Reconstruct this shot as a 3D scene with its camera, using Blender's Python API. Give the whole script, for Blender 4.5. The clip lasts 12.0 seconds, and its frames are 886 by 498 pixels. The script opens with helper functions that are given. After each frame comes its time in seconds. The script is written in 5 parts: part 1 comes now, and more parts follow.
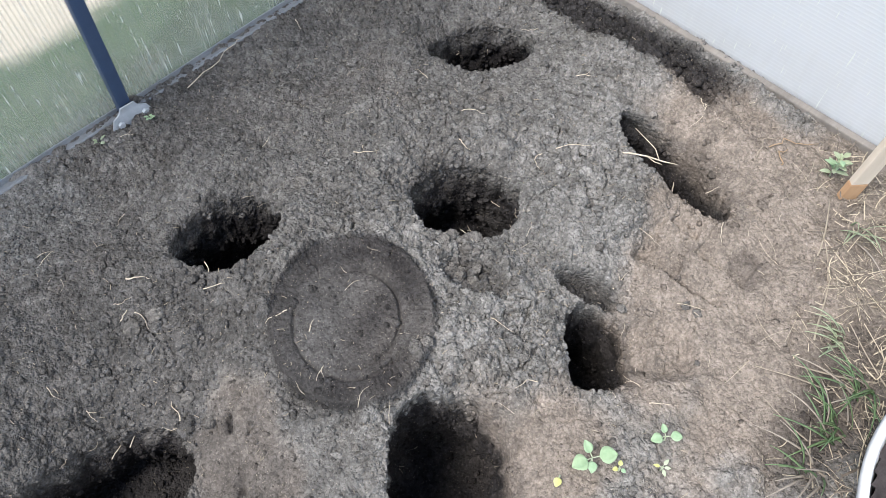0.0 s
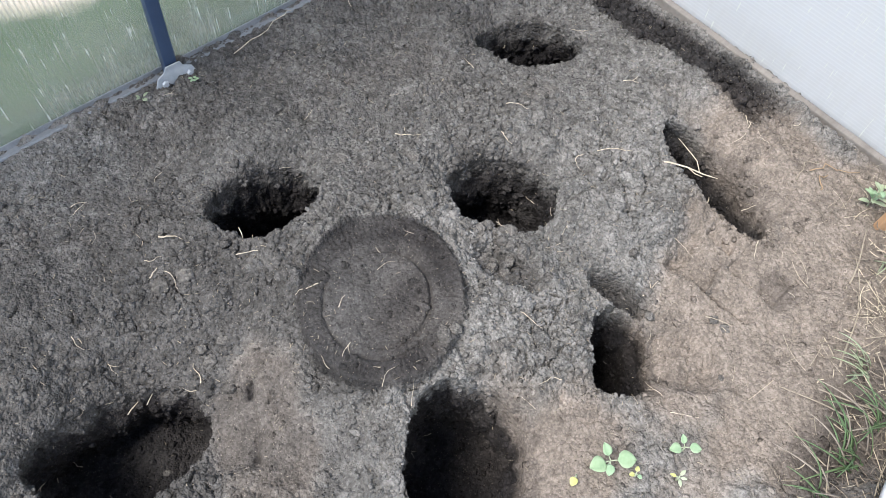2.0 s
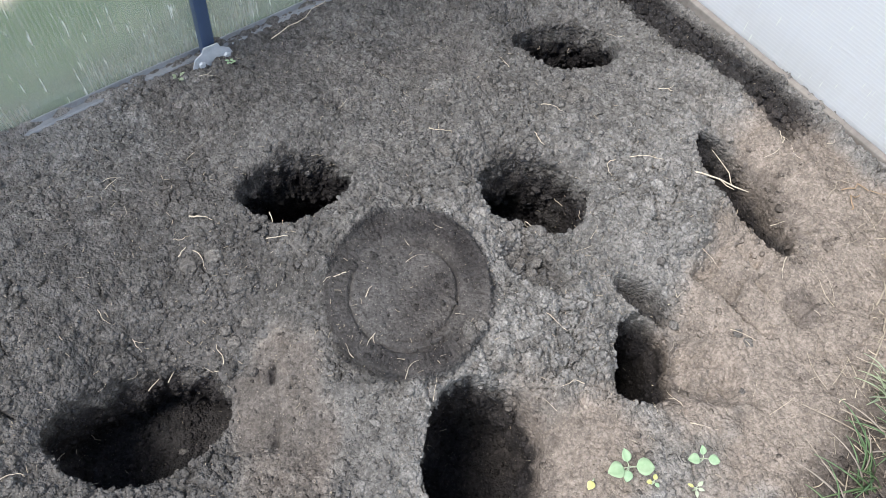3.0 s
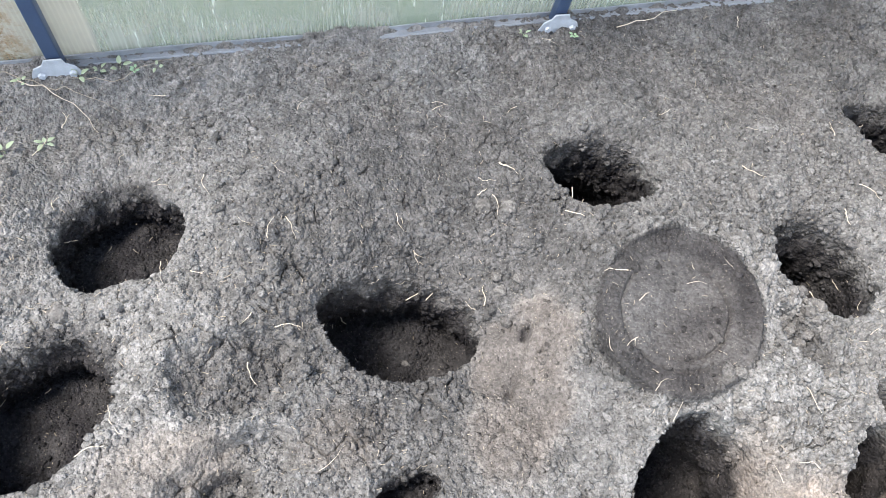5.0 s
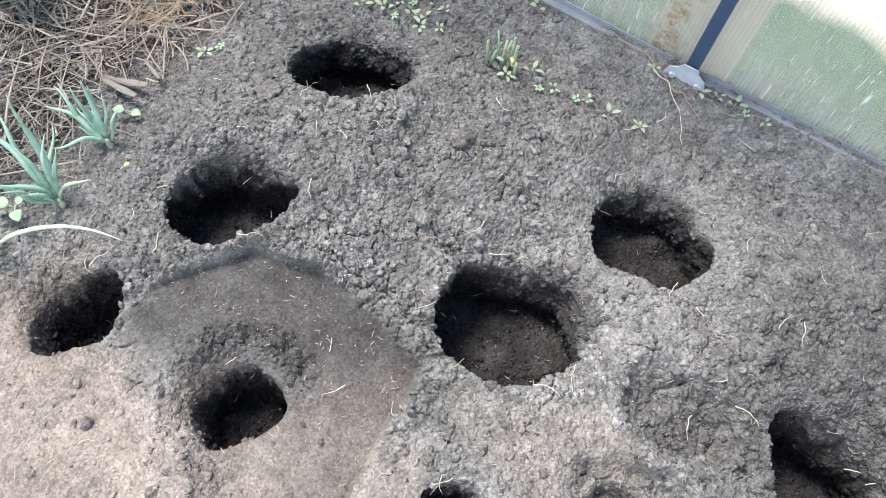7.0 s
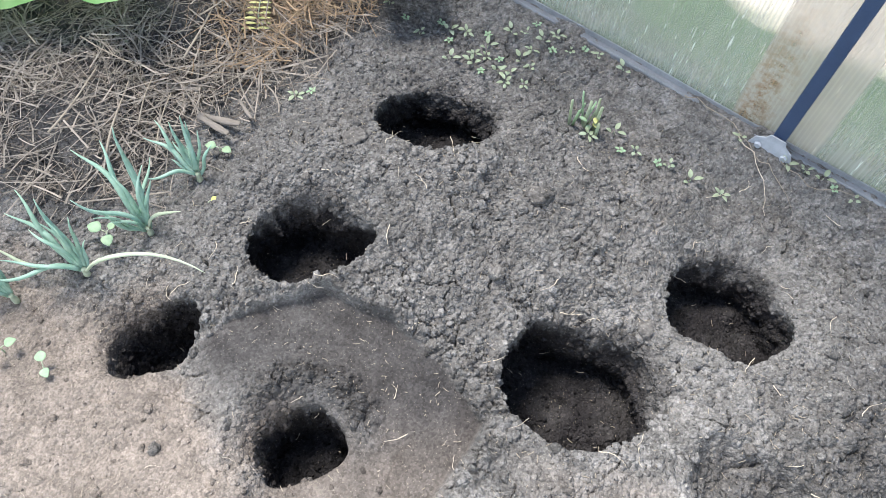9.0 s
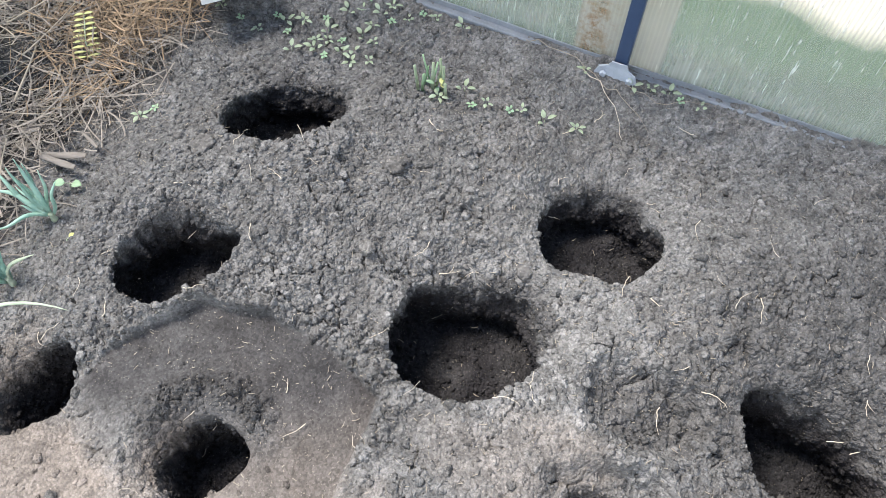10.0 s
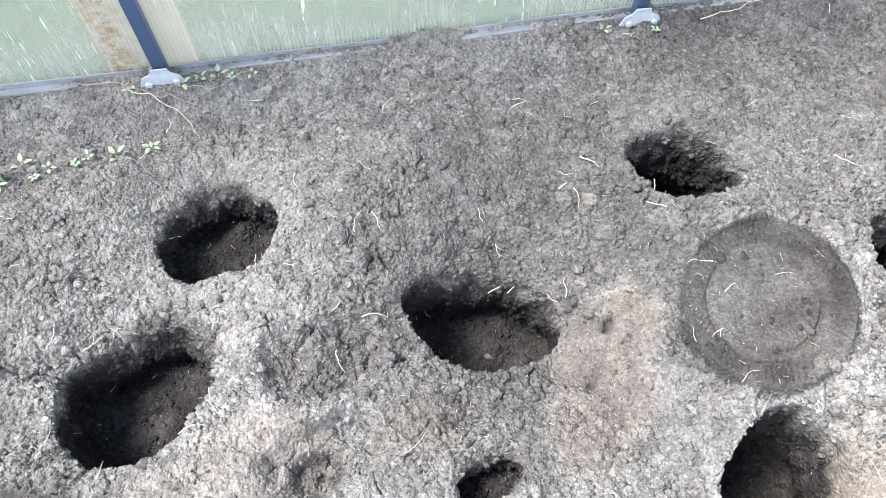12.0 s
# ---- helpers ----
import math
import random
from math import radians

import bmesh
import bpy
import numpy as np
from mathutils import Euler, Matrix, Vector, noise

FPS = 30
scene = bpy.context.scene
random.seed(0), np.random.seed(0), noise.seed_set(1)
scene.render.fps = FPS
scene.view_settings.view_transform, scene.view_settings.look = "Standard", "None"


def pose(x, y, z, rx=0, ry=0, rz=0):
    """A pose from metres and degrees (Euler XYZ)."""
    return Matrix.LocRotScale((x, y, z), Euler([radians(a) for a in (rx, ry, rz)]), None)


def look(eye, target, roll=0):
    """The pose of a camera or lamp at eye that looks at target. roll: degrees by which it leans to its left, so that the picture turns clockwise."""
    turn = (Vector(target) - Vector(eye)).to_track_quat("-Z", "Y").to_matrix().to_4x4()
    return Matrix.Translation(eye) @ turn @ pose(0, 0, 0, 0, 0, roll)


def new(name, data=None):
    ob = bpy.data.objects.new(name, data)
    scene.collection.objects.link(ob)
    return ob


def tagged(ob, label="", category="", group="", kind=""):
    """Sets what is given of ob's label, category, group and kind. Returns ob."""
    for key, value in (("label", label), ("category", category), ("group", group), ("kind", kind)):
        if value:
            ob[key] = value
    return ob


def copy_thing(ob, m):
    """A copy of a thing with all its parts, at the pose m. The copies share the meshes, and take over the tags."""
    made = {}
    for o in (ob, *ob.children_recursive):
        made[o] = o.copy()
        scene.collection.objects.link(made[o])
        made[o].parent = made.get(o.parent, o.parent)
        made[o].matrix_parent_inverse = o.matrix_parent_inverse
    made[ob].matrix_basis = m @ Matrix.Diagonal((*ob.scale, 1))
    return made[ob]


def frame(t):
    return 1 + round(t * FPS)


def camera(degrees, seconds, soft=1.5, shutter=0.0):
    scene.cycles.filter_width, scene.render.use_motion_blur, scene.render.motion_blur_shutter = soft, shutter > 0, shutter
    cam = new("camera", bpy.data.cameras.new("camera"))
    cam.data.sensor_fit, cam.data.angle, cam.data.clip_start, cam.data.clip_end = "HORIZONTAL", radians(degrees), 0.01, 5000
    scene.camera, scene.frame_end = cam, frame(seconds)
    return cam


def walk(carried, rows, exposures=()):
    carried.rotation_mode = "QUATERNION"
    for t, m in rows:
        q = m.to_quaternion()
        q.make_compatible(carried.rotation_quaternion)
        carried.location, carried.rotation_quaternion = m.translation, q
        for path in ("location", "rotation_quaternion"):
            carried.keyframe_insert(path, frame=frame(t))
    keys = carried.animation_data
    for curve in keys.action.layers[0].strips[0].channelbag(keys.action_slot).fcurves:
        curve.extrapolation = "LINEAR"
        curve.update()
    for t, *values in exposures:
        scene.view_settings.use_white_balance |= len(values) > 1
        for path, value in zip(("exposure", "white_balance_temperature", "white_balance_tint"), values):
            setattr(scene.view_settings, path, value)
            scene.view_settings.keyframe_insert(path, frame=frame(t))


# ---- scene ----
cam = camera(61.4, 12.0, 0.5)
PATH = [
    (0, (-0.02, 0.04, 1.141), (0.707, 0.76, -0.578), -0.0),
    (0.5, (-0.043, 0.061, 1.139), (0.682, 0.776, -0.582), 2.7),
    (1, (-0.056, 0.068, 1.137), (0.662, 0.783, -0.587), 4.3),
    (1.5, (-0.063, 0.067, 1.133), (0.657, 0.783, -0.59), 4.9),
    (2, (-0.07, 0.07, 1.13), (0.651, 0.786, -0.593), 5.7),
    (2.5, (-0.081, 0.08, 1.127), (0.637, 0.796, -0.596), 7.1),
    (2.7, (-0.088, 0.084, 1.126), (0.627, 0.803, -0.598), 7.7),
    (4.3, (-0.224, 0.132, 1.13), (0.338, 0.917, -0.622), 11.2),
    (4.5, (-0.255, 0.144, 1.132), (0.255, 0.947, -0.627), 11.6),
    (5, (-0.353, 0.169, 1.137), (0.032, 1.01, -0.636), 13.7),
    (5.5, (-0.43, 0.174, 1.14), (-0.18, 1.044, -0.643), 13.8),
    (6, (-0.52, 0.155, 1.139), (-0.468, 1.044, -0.652), 12.8),
    (6.5, (-0.63, 0.109, 1.127), (-0.791, 0.985, -0.664), 12.5),
    (7, (-0.708, 0.079, 1.124), (-1.059, 0.899, -0.666), 9.5),
    (7.5, (-0.752, 0.064, 1.129), (-1.257, 0.851, -0.639), 5.4),
    (7.7, (-0.761, 0.064, 1.135), (-1.305, 0.853, -0.621), 4.8),
    (9.3, (-0.71, 0.076, 1.122), (-1.247, 0.904, -0.618), 4.2),
    (9.5, (-0.682, 0.085, 1.118), (-1.215, 0.919, -0.62), 1.7),
    (10, (-0.606, 0.115, 1.119), (-1.021, 0.992, -0.63), -0.3),
    (10.5, (-0.549, 0.139, 1.12), (-0.83, 1.029, -0.649), -0.8),
    (11, (-0.494, 0.14, 1.128), (-0.653, 1.051, -0.646), -1.2),
    (11.5, (-0.42, 0.13, 1.133), (-0.418, 1.057, -0.639), -0.3),
    (12, (-0.354, 0.129, 1.147), (-0.19, 1.039, -0.627), 0.6),
]
walk(cam, [(t, look(eye, target, roll)) for t, eye, target, roll in PATH],
     ((0, 0.62), (2.7, 0.64), (4.3, 0.86), (5.0, 1.36), (5.5, 1.64), (6.0, 1.68), (6.5, 1.44), (7.5, 1.23), (9.5, 1.04), (10.5, 1.14), (11.0, 1.35), (11.5, 1.57), (12, 1.74)))

# ---- light ----
world = bpy.data.worlds.new("sky")
scene.world = world
world.use_nodes = True
sky = world.node_tree.nodes.new("ShaderNodeTexSky")
sky.sky_type, sky.sun_disc = "NISHITA", False
SUN_FROM = Vector((-0.52, 0.14, 0.93)).normalized()
sky.sun_elevation = math.asin(SUN_FROM.z)
sky.sun_rotation = math.atan2(SUN_FROM.x, SUN_FROM.y)
background = world.node_tree.nodes["Background"]
background.inputs["Strength"].default_value = 0.15
world.node_tree.links.new(sky.outputs["Color"], background.inputs["Color"])
sun = new("sun", bpy.data.lights.new("sun", "SUN"))
sun.data.energy, sun.data.angle, sun.data.color = 4.2, radians(24), (1.0, 0.925, 0.85)
sun.matrix_world = look(SUN_FROM * 10, (0, 0, 0))


# fill lamp added at the south sheet to lighten brackets, rail and south-facing sides
south_fill = new("south_fill", bpy.data.lights.new("south_fill", "AREA"))
south_fill.data.shape, south_fill.data.size, south_fill.data.size_y = "RECTANGLE", 3.4, 0.8
south_fill.data.energy, south_fill.data.color = 16, (1.0, 0.97, 0.93)
south_fill.matrix_world = look((-0.3, -0.985, 0.92), (-0.3, 0.2, 0.20))


# ---- materials ----
class Nodes:
    """A small builder for node materials."""

    def __init__(self, name):
        self.material = bpy.data.materials.new(name)
        self.material.use_nodes = True
        self.tree = self.material.node_tree
        self.tree.nodes.clear()
        self.out = self.tree.nodes.new("ShaderNodeOutputMaterial")

    def add(self, kind, **values):
        node = self.tree.nodes.new("ShaderNode" + kind)
        for key, value in values.items():
            if key in ("operation", "blend_type", "data_type", "attribute_name", "feature", "wave_type", "bands_direction", "noise_dimensions", "attribute_type", "clamp"):
                setattr(node, key, value)
        return node

    def put(self, node, **links):
        for key, value in links.items():
            socket = node.inputs[int(key[1:])] if key[0] == "i" and key[1:].isdigit() else node.inputs[key.replace("_", " ")]
            if isinstance(value, bpy.types.NodeSocket):
                self.tree.links.new(value, socket)
            else:
                socket.default_value = value
        return node

    def coords(self):
        return self.add("TexCoord").outputs["Object"]

    def noise(self, scale, detail=3.0, rough=0.55, vector=None):
        node = self.put(self.add("TexNoise"), Scale=scale, Detail=detail, Roughness=rough)
        self.tree.links.new(vector or self.coords(), node.inputs["Vector"])
        return node.outputs["Fac"]

    def cells(self, scale, vector=None, feature="F1"):
        node = self.put(self.add("TexVoronoi", feature=feature), Scale=scale)
        self.tree.links.new(vector or self.coords(), node.inputs["Vector"])
        return node.outputs

    def remap(self, value, a, b, c=0.0, d=1.0):
        node = self.put(self.add("MapRange"), i0=value, i1=a, i2=b, i3=c, i4=d)
        return node.outputs[0]

    def math(self, operation, a, b=0.0):
        return self.put(self.add("Math", operation=operation), i0=a, i1=b).outputs[0]

    def mix(self, factor, a, b, blend="MIX"):
        node = self.add("Mix", data_type="RGBA", blend_type=blend)
        self.put(node, i0=factor, i6=a, i7=b)
        return node.outputs[2]

    def attribute(self, name):
        return self.add("Attribute", attribute_name=name).outputs["Fac"]

    def scaled(self, x, y, z):
        return self.put(self.add("VectorMath", operation="MULTIPLY"), i0=self.coords(), i1=(x, y, z)).outputs[0]

    def random(self):
        return self.add("ObjectInfo").outputs["Random"]

    def island(self):
        return self.add("NewGeometry").outputs["Random Per Island"]

    def bump(self, height, strength, distance, normal=None):
        node = self.put(self.add("Bump"), Strength=strength, Distance=distance, Height=height)
        if normal:
            self.tree.links.new(normal, node.inputs["Normal"])
        return node.outputs[0]

    def surface(self, shader):
        self.tree.links.new(shader, self.out.inputs["Surface"])
        return self.material

    def principled(self, color, roughness=0.6, metallic=0.0, normal=None, specular=0.3, subsurface=0.0):
        node = self.put(self.add("BsdfPrincipled"), Base_Color=color, Roughness=roughness, Metallic=metallic)
        node.inputs["Specular IOR Level"].default_value = specular
        if normal:
            self.tree.links.new(normal, node.inputs["Normal"])
        return node.outputs[0]


def soil_material(name, zoned):
    """Dry crumbly garden soil; the zones give brown loam, damp, freshly dug earth and painted shade."""
    n = Nodes(name)
    wide = n.noise(5, 4, 0.6)
    middle = n.noise(38, 4, 0.6)
    grey = n.mix(middle, (0.135, 0.133, 0.131, 1), (0.226, 0.223, 0.219, 1))
    brown = n.mix(middle, (0.139, 0.121, 0.107, 1), (0.237, 0.207, 0.184, 1))
    patch = n.remap(n.noise(13, 5, 0.65), 0.32, 0.68, 0.78, 1.16)
    bent = n.put(n.add("TexNoise"), Scale=140, Detail=2.0, Vector=n.coords())
    shift = n.put(n.add("VectorMath", operation="MULTIPLY"), i0=bent.outputs["Color"], i1=(0.0016, 0.0016, 0.0016)).outputs[0]
    spot = n.put(n.add("VectorMath", operation="ADD"), i0=n.coords(), i1=shift).outputs[0]
    lumps, grains, sand = n.cells(125, spot), n.cells(270, spot), n.cells(560, spot)
    if zoned:
        loam = n.math("ADD", n.attribute("loam"), n.remap(wide, 0.3, 0.75, -0.18, 0.18))
        color = n.mix(n.remap(loam, 0.1, 0.9), grey, brown)
        # near-black damp earth, which also stands in for shade
        dark_earth = n.mix(middle, (0.0122, 0.0115, 0.0126, 1), (0.031, 0.0293, 0.0316, 1))
        color = n.mix(n.attribute("damp_shade"), color, dark_earth)
        tone = n.remap(n.attribute("tone"), 0, 1, 0.60, 1.40)
    else:
        color = n.mix(n.math("MULTIPLY", n.island(), 0.35), grey, brown)
        tone = n.remap(n.random(), 0, 1, 0.60, 0.82)
    speck = n.put(n.add("SeparateColor"), i0=grains["Color"]).outputs[0]
    dust = n.put(n.add("SeparateColor"), i0=sand["Color"]).outputs[1]
    tone = n.math("MULTIPLY", n.math("MULTIPLY", tone, patch), n.math("MULTIPLY", n.remap(speck, 0, 1, 0.75, 1.25), n.remap(dust, 0, 1, 0.84, 1.16)))
    color = n.mix(1.0, color, tone, "MULTIPLY")
    chip = n.cells(620)
    light = n.math("MULTIPLY", n.math("LESS_THAN", n.put(n.add("SeparateColor"), i0=chip["Color"]).outputs[0], 0.045), n.math("LESS_THAN", chip["Distance"], 0.33))
    color = n.mix(n.math("MULTIPLY", light, 0.35), color, (0.62, 0.56, 0.46, 1))
    height = n.math("ADD", n.math("MULTIPLY", lumps["Distance"], -0.0050), n.math("MULTIPLY", grains["Distance"], -0.0026))
    height = n.math("ADD", height, n.math("MULTIPLY", sand["Distance"], -0.0008))
    height = n.math("ADD", height, n.math("MULTIPLY", n.noise(90, 2, 0.5), 0.0035))
    strength = n.remap(n.attribute("smooth"), 0, 1, 1.0, 0.40) if zoned else 0.7
    normal = n.bump(height, strength, 1.0)
    return n.surface(n.principled(color, 0.95, normal=normal, specular=0.12))


def sheet_material(name, clear, tint, along, ribs, stains, soiled=1.0):
    """Twin-wall polycarbonate: half clear, half diffusing, ribbed, with dried splashes and algae."""
    n = Nodes(name)
    n_coords = n.coords()
    axes = n.put(n.add("SeparateXYZ"), i0=n_coords)
    run = axes.outputs["X" if along == "x" else "Y"]
    rise = axes.outputs["Z"]
    rib_axis = run if ribs == "upright" else rise
    rib = n.math("SINE", n.math("MULTIPLY", rib_axis, 2 * math.pi / 0.0082))
    rib = n.remap(rib, -0.2, 1.0)
    cloud = n.noise(7, 4, 0.6)
    streaks = n.noise(1.0, 3, 0.6, n.scaled(70, 70, 5))
    drops = n.noise(1.0, 2, 0.5, n.scaled(150, 150, 16))
    splash = n.math("ADD", n.remap(rise, 0.02, 0.17, 0.95, 0.0), n.remap(rise, 0.0, 0.5, 0.30, 0.0))
    dirt = n.math("ADD", n.math("MULTIPLY", splash, n.remap(cloud, 0.25, 0.6)), n.remap(streaks, 0.5, 0.85, 0.0, 0.45))
    dirt = n.math("MULTIPLY", dirt, soiled)
    see = n.math("MULTIPLY", clear, n.remap(dirt, 0, 1, 1.0, 0.35))
    see = n.math("MULTIPLY", see, n.remap(rib, 0, 1, 1.0, 0.66))
    white = n.remap(drops, 0.665, 0.72)
    color = n.mix(n.remap(dirt, 0.1, 0.9), tint, (0.52, 0.515, 0.475, 1))
    runs = n.math("MULTIPLY", n.remap(n.noise(1.0, 3, 0.6, n.scaled(75, 75, 3)), 0.50, 0.80, 0.0, 0.55), soiled)
    color = n.mix(runs, color, (0.80, 0.82, 0.78, 1))
    see = n.math("MULTIPLY", see, n.remap(runs, 0, 1, 1.0, 0.35))
    color = n.mix(white, color, (0.80, 0.83, 0.80, 1))
    see = n.math("MULTIPLY", see, n.remap(white, 0, 1, 1.0, 0.15))
    if stains:
        near = n.math("ABSOLUTE", n.math("ADD", run, 0.745))
        band = n.remap(near, 0.085, 0.092, 1.0, 0.0)
        side = n.math("ABSOLUTE", n.math("ADD", run, 0.80))
        rust = n.math("MULTIPLY", n.remap(side, 0.0, 0.055, 1.0, 0.0), n.math("MULTIPLY", n.remap(n.noise(60, 5, 0.7), 0.42, 0.6), n.remap(rise, 0.32, 0.12)))
        color = n.mix(band, color, (0.60, 0.56, 0.50, 1))
        color = n.mix(rust, color, (0.30, 0.15, 0.06, 1))
        see = n.math("MULTIPLY", see, n.remap(band, 0, 1, 1.0, 0.35))
    see = n.math("SQRT", see)
    normal = n.bump(rib, 0.14, 0.001)
    diffuse = n.put(n.add("BsdfDiffuse"), Color=color, Normal=normal)
    glow = n.put(n.add("BsdfTranslucent"), Color=color, Normal=normal)
    milky = n.put(n.add("MixShader"), i0=0.45, i1=diffuse.outputs[0], i2=glow.outputs[0])
    gloss = n.put(n.add("BsdfGlossy"), Color=(0.9, 0.9, 0.9, 1), Roughness=0.22, Normal=normal)
    fresnel = n.put(n.add("Fresnel"), IOR=1.45)
    through_it = n.put(n.add("BsdfTransparent"), Color=(0.97, 0.98, 0.97, 1))
    body = n.put(n.add("MixShader"), i0=see, i1=milky.outputs[0], i2=through_it.outputs[0])
    whole = n.put(n.add("MixShader"), i0=n.math("MULTIPLY", fresnel.outputs[0], 0.5), i1=body.outputs[0], i2=gloss.outputs[0])
    return n.surface(whole.outputs[0])


def plain_material(name, a, b, scale, roughness=0.6, metallic=0.0, bump=0.15, distance=0.002, specular=0.3, stretch=(1, 1, 1), vary=0.0):
    """Two tones of one stuff with grain at two scales."""
    n = Nodes(name)
    v = n.scaled(*stretch)
    big = n.noise(scale, 4, 0.6, v)
    tiny = n.noise(scale * 9, 3, 0.6, v)
    color = n.mix(n.remap(n.math("ADD", n.math("MULTIPLY", big, 0.65), n.math("MULTIPLY", tiny, 0.35)), 0.3, 0.7), (*a, 1), (*b, 1))
    if vary:
        color = n.mix(n.math("MULTIPLY", n.island(), vary), color, n.mix(0.5, color, (0.02, 0.02, 0.02, 1)))
    normal = n.bump(tiny, bump, distance)
    return n.surface(n.principled(color, n.remap(big, 0.2, 0.8, roughness - 0.08, roughness + 0.08), metallic, normal, specular))


def leaf_material(name, a, b, scale=40, through_light=0.35):
    n = Nodes(name)
    big = n.noise(scale, 3, 0.6)
    color = n.mix(n.remap(big, 0.3, 0.7), (*a, 1), (*b, 1))
    color = n.mix(n.math("MULTIPLY", n.random(), 0.3), color, n.mix(0.5, color, (0.25, 0.28, 0.08, 1)))
    normal = n.bump(n.noise(scale * 8, 3, 0.6), 0.15, 0.001)
    leaf = n.principled(color, 0.5, normal=normal, specular=0.35)
    glow = n.put(n.add("BsdfTranslucent"), Color=color)
    return n.surface(n.put(n.add("MixShader"), i0=through_light, i1=leaf, i2=glow.outputs[0]).outputs[0])


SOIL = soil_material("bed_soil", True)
CLOD = soil_material("clod_soil", False)
SIDE_SHEET = sheet_material("side_sheet", 0.88, (0.50, 0.53, 0.49, 1), "x", "upright", True, 0.75)
END_SHEET = sheet_material("end_sheet", 0.06, (0.84, 0.86, 0.90, 1), "y", "level", False, 0.2)
ROOF_SHEET = sheet_material("roof_sheet", 0.98, (0.9, 0.92, 0.92, 1), "x", "upright", False, 0.25)
BLUE_STEEL = plain_material("blue_steel", (0.038, 0.066, 0.135), (0.055, 0.090, 0.170), 30, 0.45, 0.0, 0.1, 0.0005, 0.45)
ZINC = plain_material("zinc", (0.34, 0.38, 0.43), (0.50, 0.54, 0.60), 60, 0.5, 0.15, 0.2, 0.0006, 0.5)
RAIL = plain_material("rail_zinc", (0.17, 0.185, 0.205), (0.30, 0.32, 0.35), 25, 0.6, 0.25, 0.3, 0.001, 0.4)
OLD_WOOD = plain_material("old_wood", (0.46, 0.41, 0.35), (0.62, 0.56, 0.49), 8, 0.75, 0.0, 0.3, 0.001, 0.2, (1, 1, 0.15))
WET_WOOD = plain_material("wet_wood", (0.34, 0.21, 0.12), (0.48, 0.32, 0.20), 10, 0.7, 0.0, 0.3, 0.001, 0.2, (1, 1, 0.15))
GREY_WOOD = plain_material("grey_wood", (0.13, 0.122, 0.116), (0.25, 0.235, 0.222), 12, 0.85, 0.0, 0.4, 0.002, 0.15, (0.15, 1, 1))
WHITE_PAINT = plain_material("white_paint", (0.62, 0.62, 0.60), (0.82, 0.82, 0.80), 30, 0.6, 0.0, 0.3, 0.001, 0.3)
WHITE_PLASTIC = plain_material("white_plastic", (0.50, 0.52, 0.55), (0.60, 0.62, 0.66), 20, 0.4, 0.0, 0.05, 0.0005, 0.4)
ROOT = plain_material("root", (0.38, 0.33, 0.26), (0.62, 0.56, 0.47), 60, 0.8, 0.0, 0.2, 0.0005, 0.2)
CHAFF = plain_material("chaff", (0.22, 0.19, 0.15), (0.40, 0.355, 0.29), 60, 0.8, 0.0, 0.1, 0.0005, 0.2, (1, 1, 1), 0.7)
STRAW = plain_material("straw", (0.20, 0.178, 0.155), (0.45, 0.405, 0.355), 25, 0.75, 0.0, 0.2, 0.0005, 0.2, (1, 1, 1), 0.9)
FRESH_STRAW = plain_material("fresh_straw", (0.25, 0.175, 0.11), (0.42, 0.31, 0.205), 25, 0.7, 0.0, 0.2, 0.0005, 0.25, (1, 1, 1), 0.8)
ONION_LEAF = leaf_material("onion_leaf", (0.26, 0.45, 0.37), (0.42, 0.61, 0.52), 30, 0.25)
PALE_LEAF = leaf_material("pale_leaf", (0.42, 0.50, 0.38), (0.57, 0.63, 0.50), 30, 0.25)
SPROUT_LEAF = leaf_material("sprout_leaf", (0.31, 0.48, 0.31), (0.44, 0.60, 0.42), 60)
YELLOW_LEAF = leaf_material("yellow_leaf", (0.56, 0.58, 0.22), (0.68, 0.70, 0.36), 60)
WEED_LEAF = leaf_material("weed_leaf", (0.34, 0.42, 0.29), (0.48, 0.56, 0.42), 80)
GRASS_LEAF = leaf_material("grass_leaf", (0.10, 0.19, 0.10), (0.22, 0.34, 0.19), 40)
BIG_LEAF = leaf_material("big_leaf", (0.15, 0.36, 0.12), (0.26, 0.50, 0.20), 25)


def outside_material():
    """The strip of grass along the greenhouse, then pale dry ground."""
    n = Nodes("outside_ground")
    axes = n.put(n.add("SeparateXYZ"), i0=n.coords())
    rough = n.noise(3.5, 4, 0.6)
    reach = n.math("ADD", axes.outputs["Y"], n.remap(rough, 0.3, 0.7, -0.05, 0.05))
    grass = n.mix(n.noise(16, 4, 0.7), (0.045, 0.075, 0.048, 1), (0.095, 0.140, 0.085, 1))
    pale = n.mix(n.noise(6, 4, 0.6), (0.46, 0.42, 0.36, 1), (0.54, 0.50, 0.43, 1))
    color = n.mix(n.remap(reach, 1.53, 1.60), grass, pale)
    return n.surface(n.principled(color, 0.95, normal=n.bump(n.noise(60, 4, 0.7), 0.12, 0.02), specular=0.1))


OUTSIDE = outside_material()


# ---- mesh helpers ----
def finish(name, bm, material, parent=None, label="", smooth=True):
    data = bpy.data.meshes.new(name)
    bm.normal_update()
    bm.to_mesh(data)
    bm.free()
    data.materials.append(material)
    if smooth:
        data.shade_smooth()
    ob = new(name, data)
    if parent:
        ob.parent = parent
    if label:
        ob["label"] = label
    return ob


def part(name, bm, material, parent, label="", smooth=True):
    return finish(name, bm, material, parent, label, smooth)


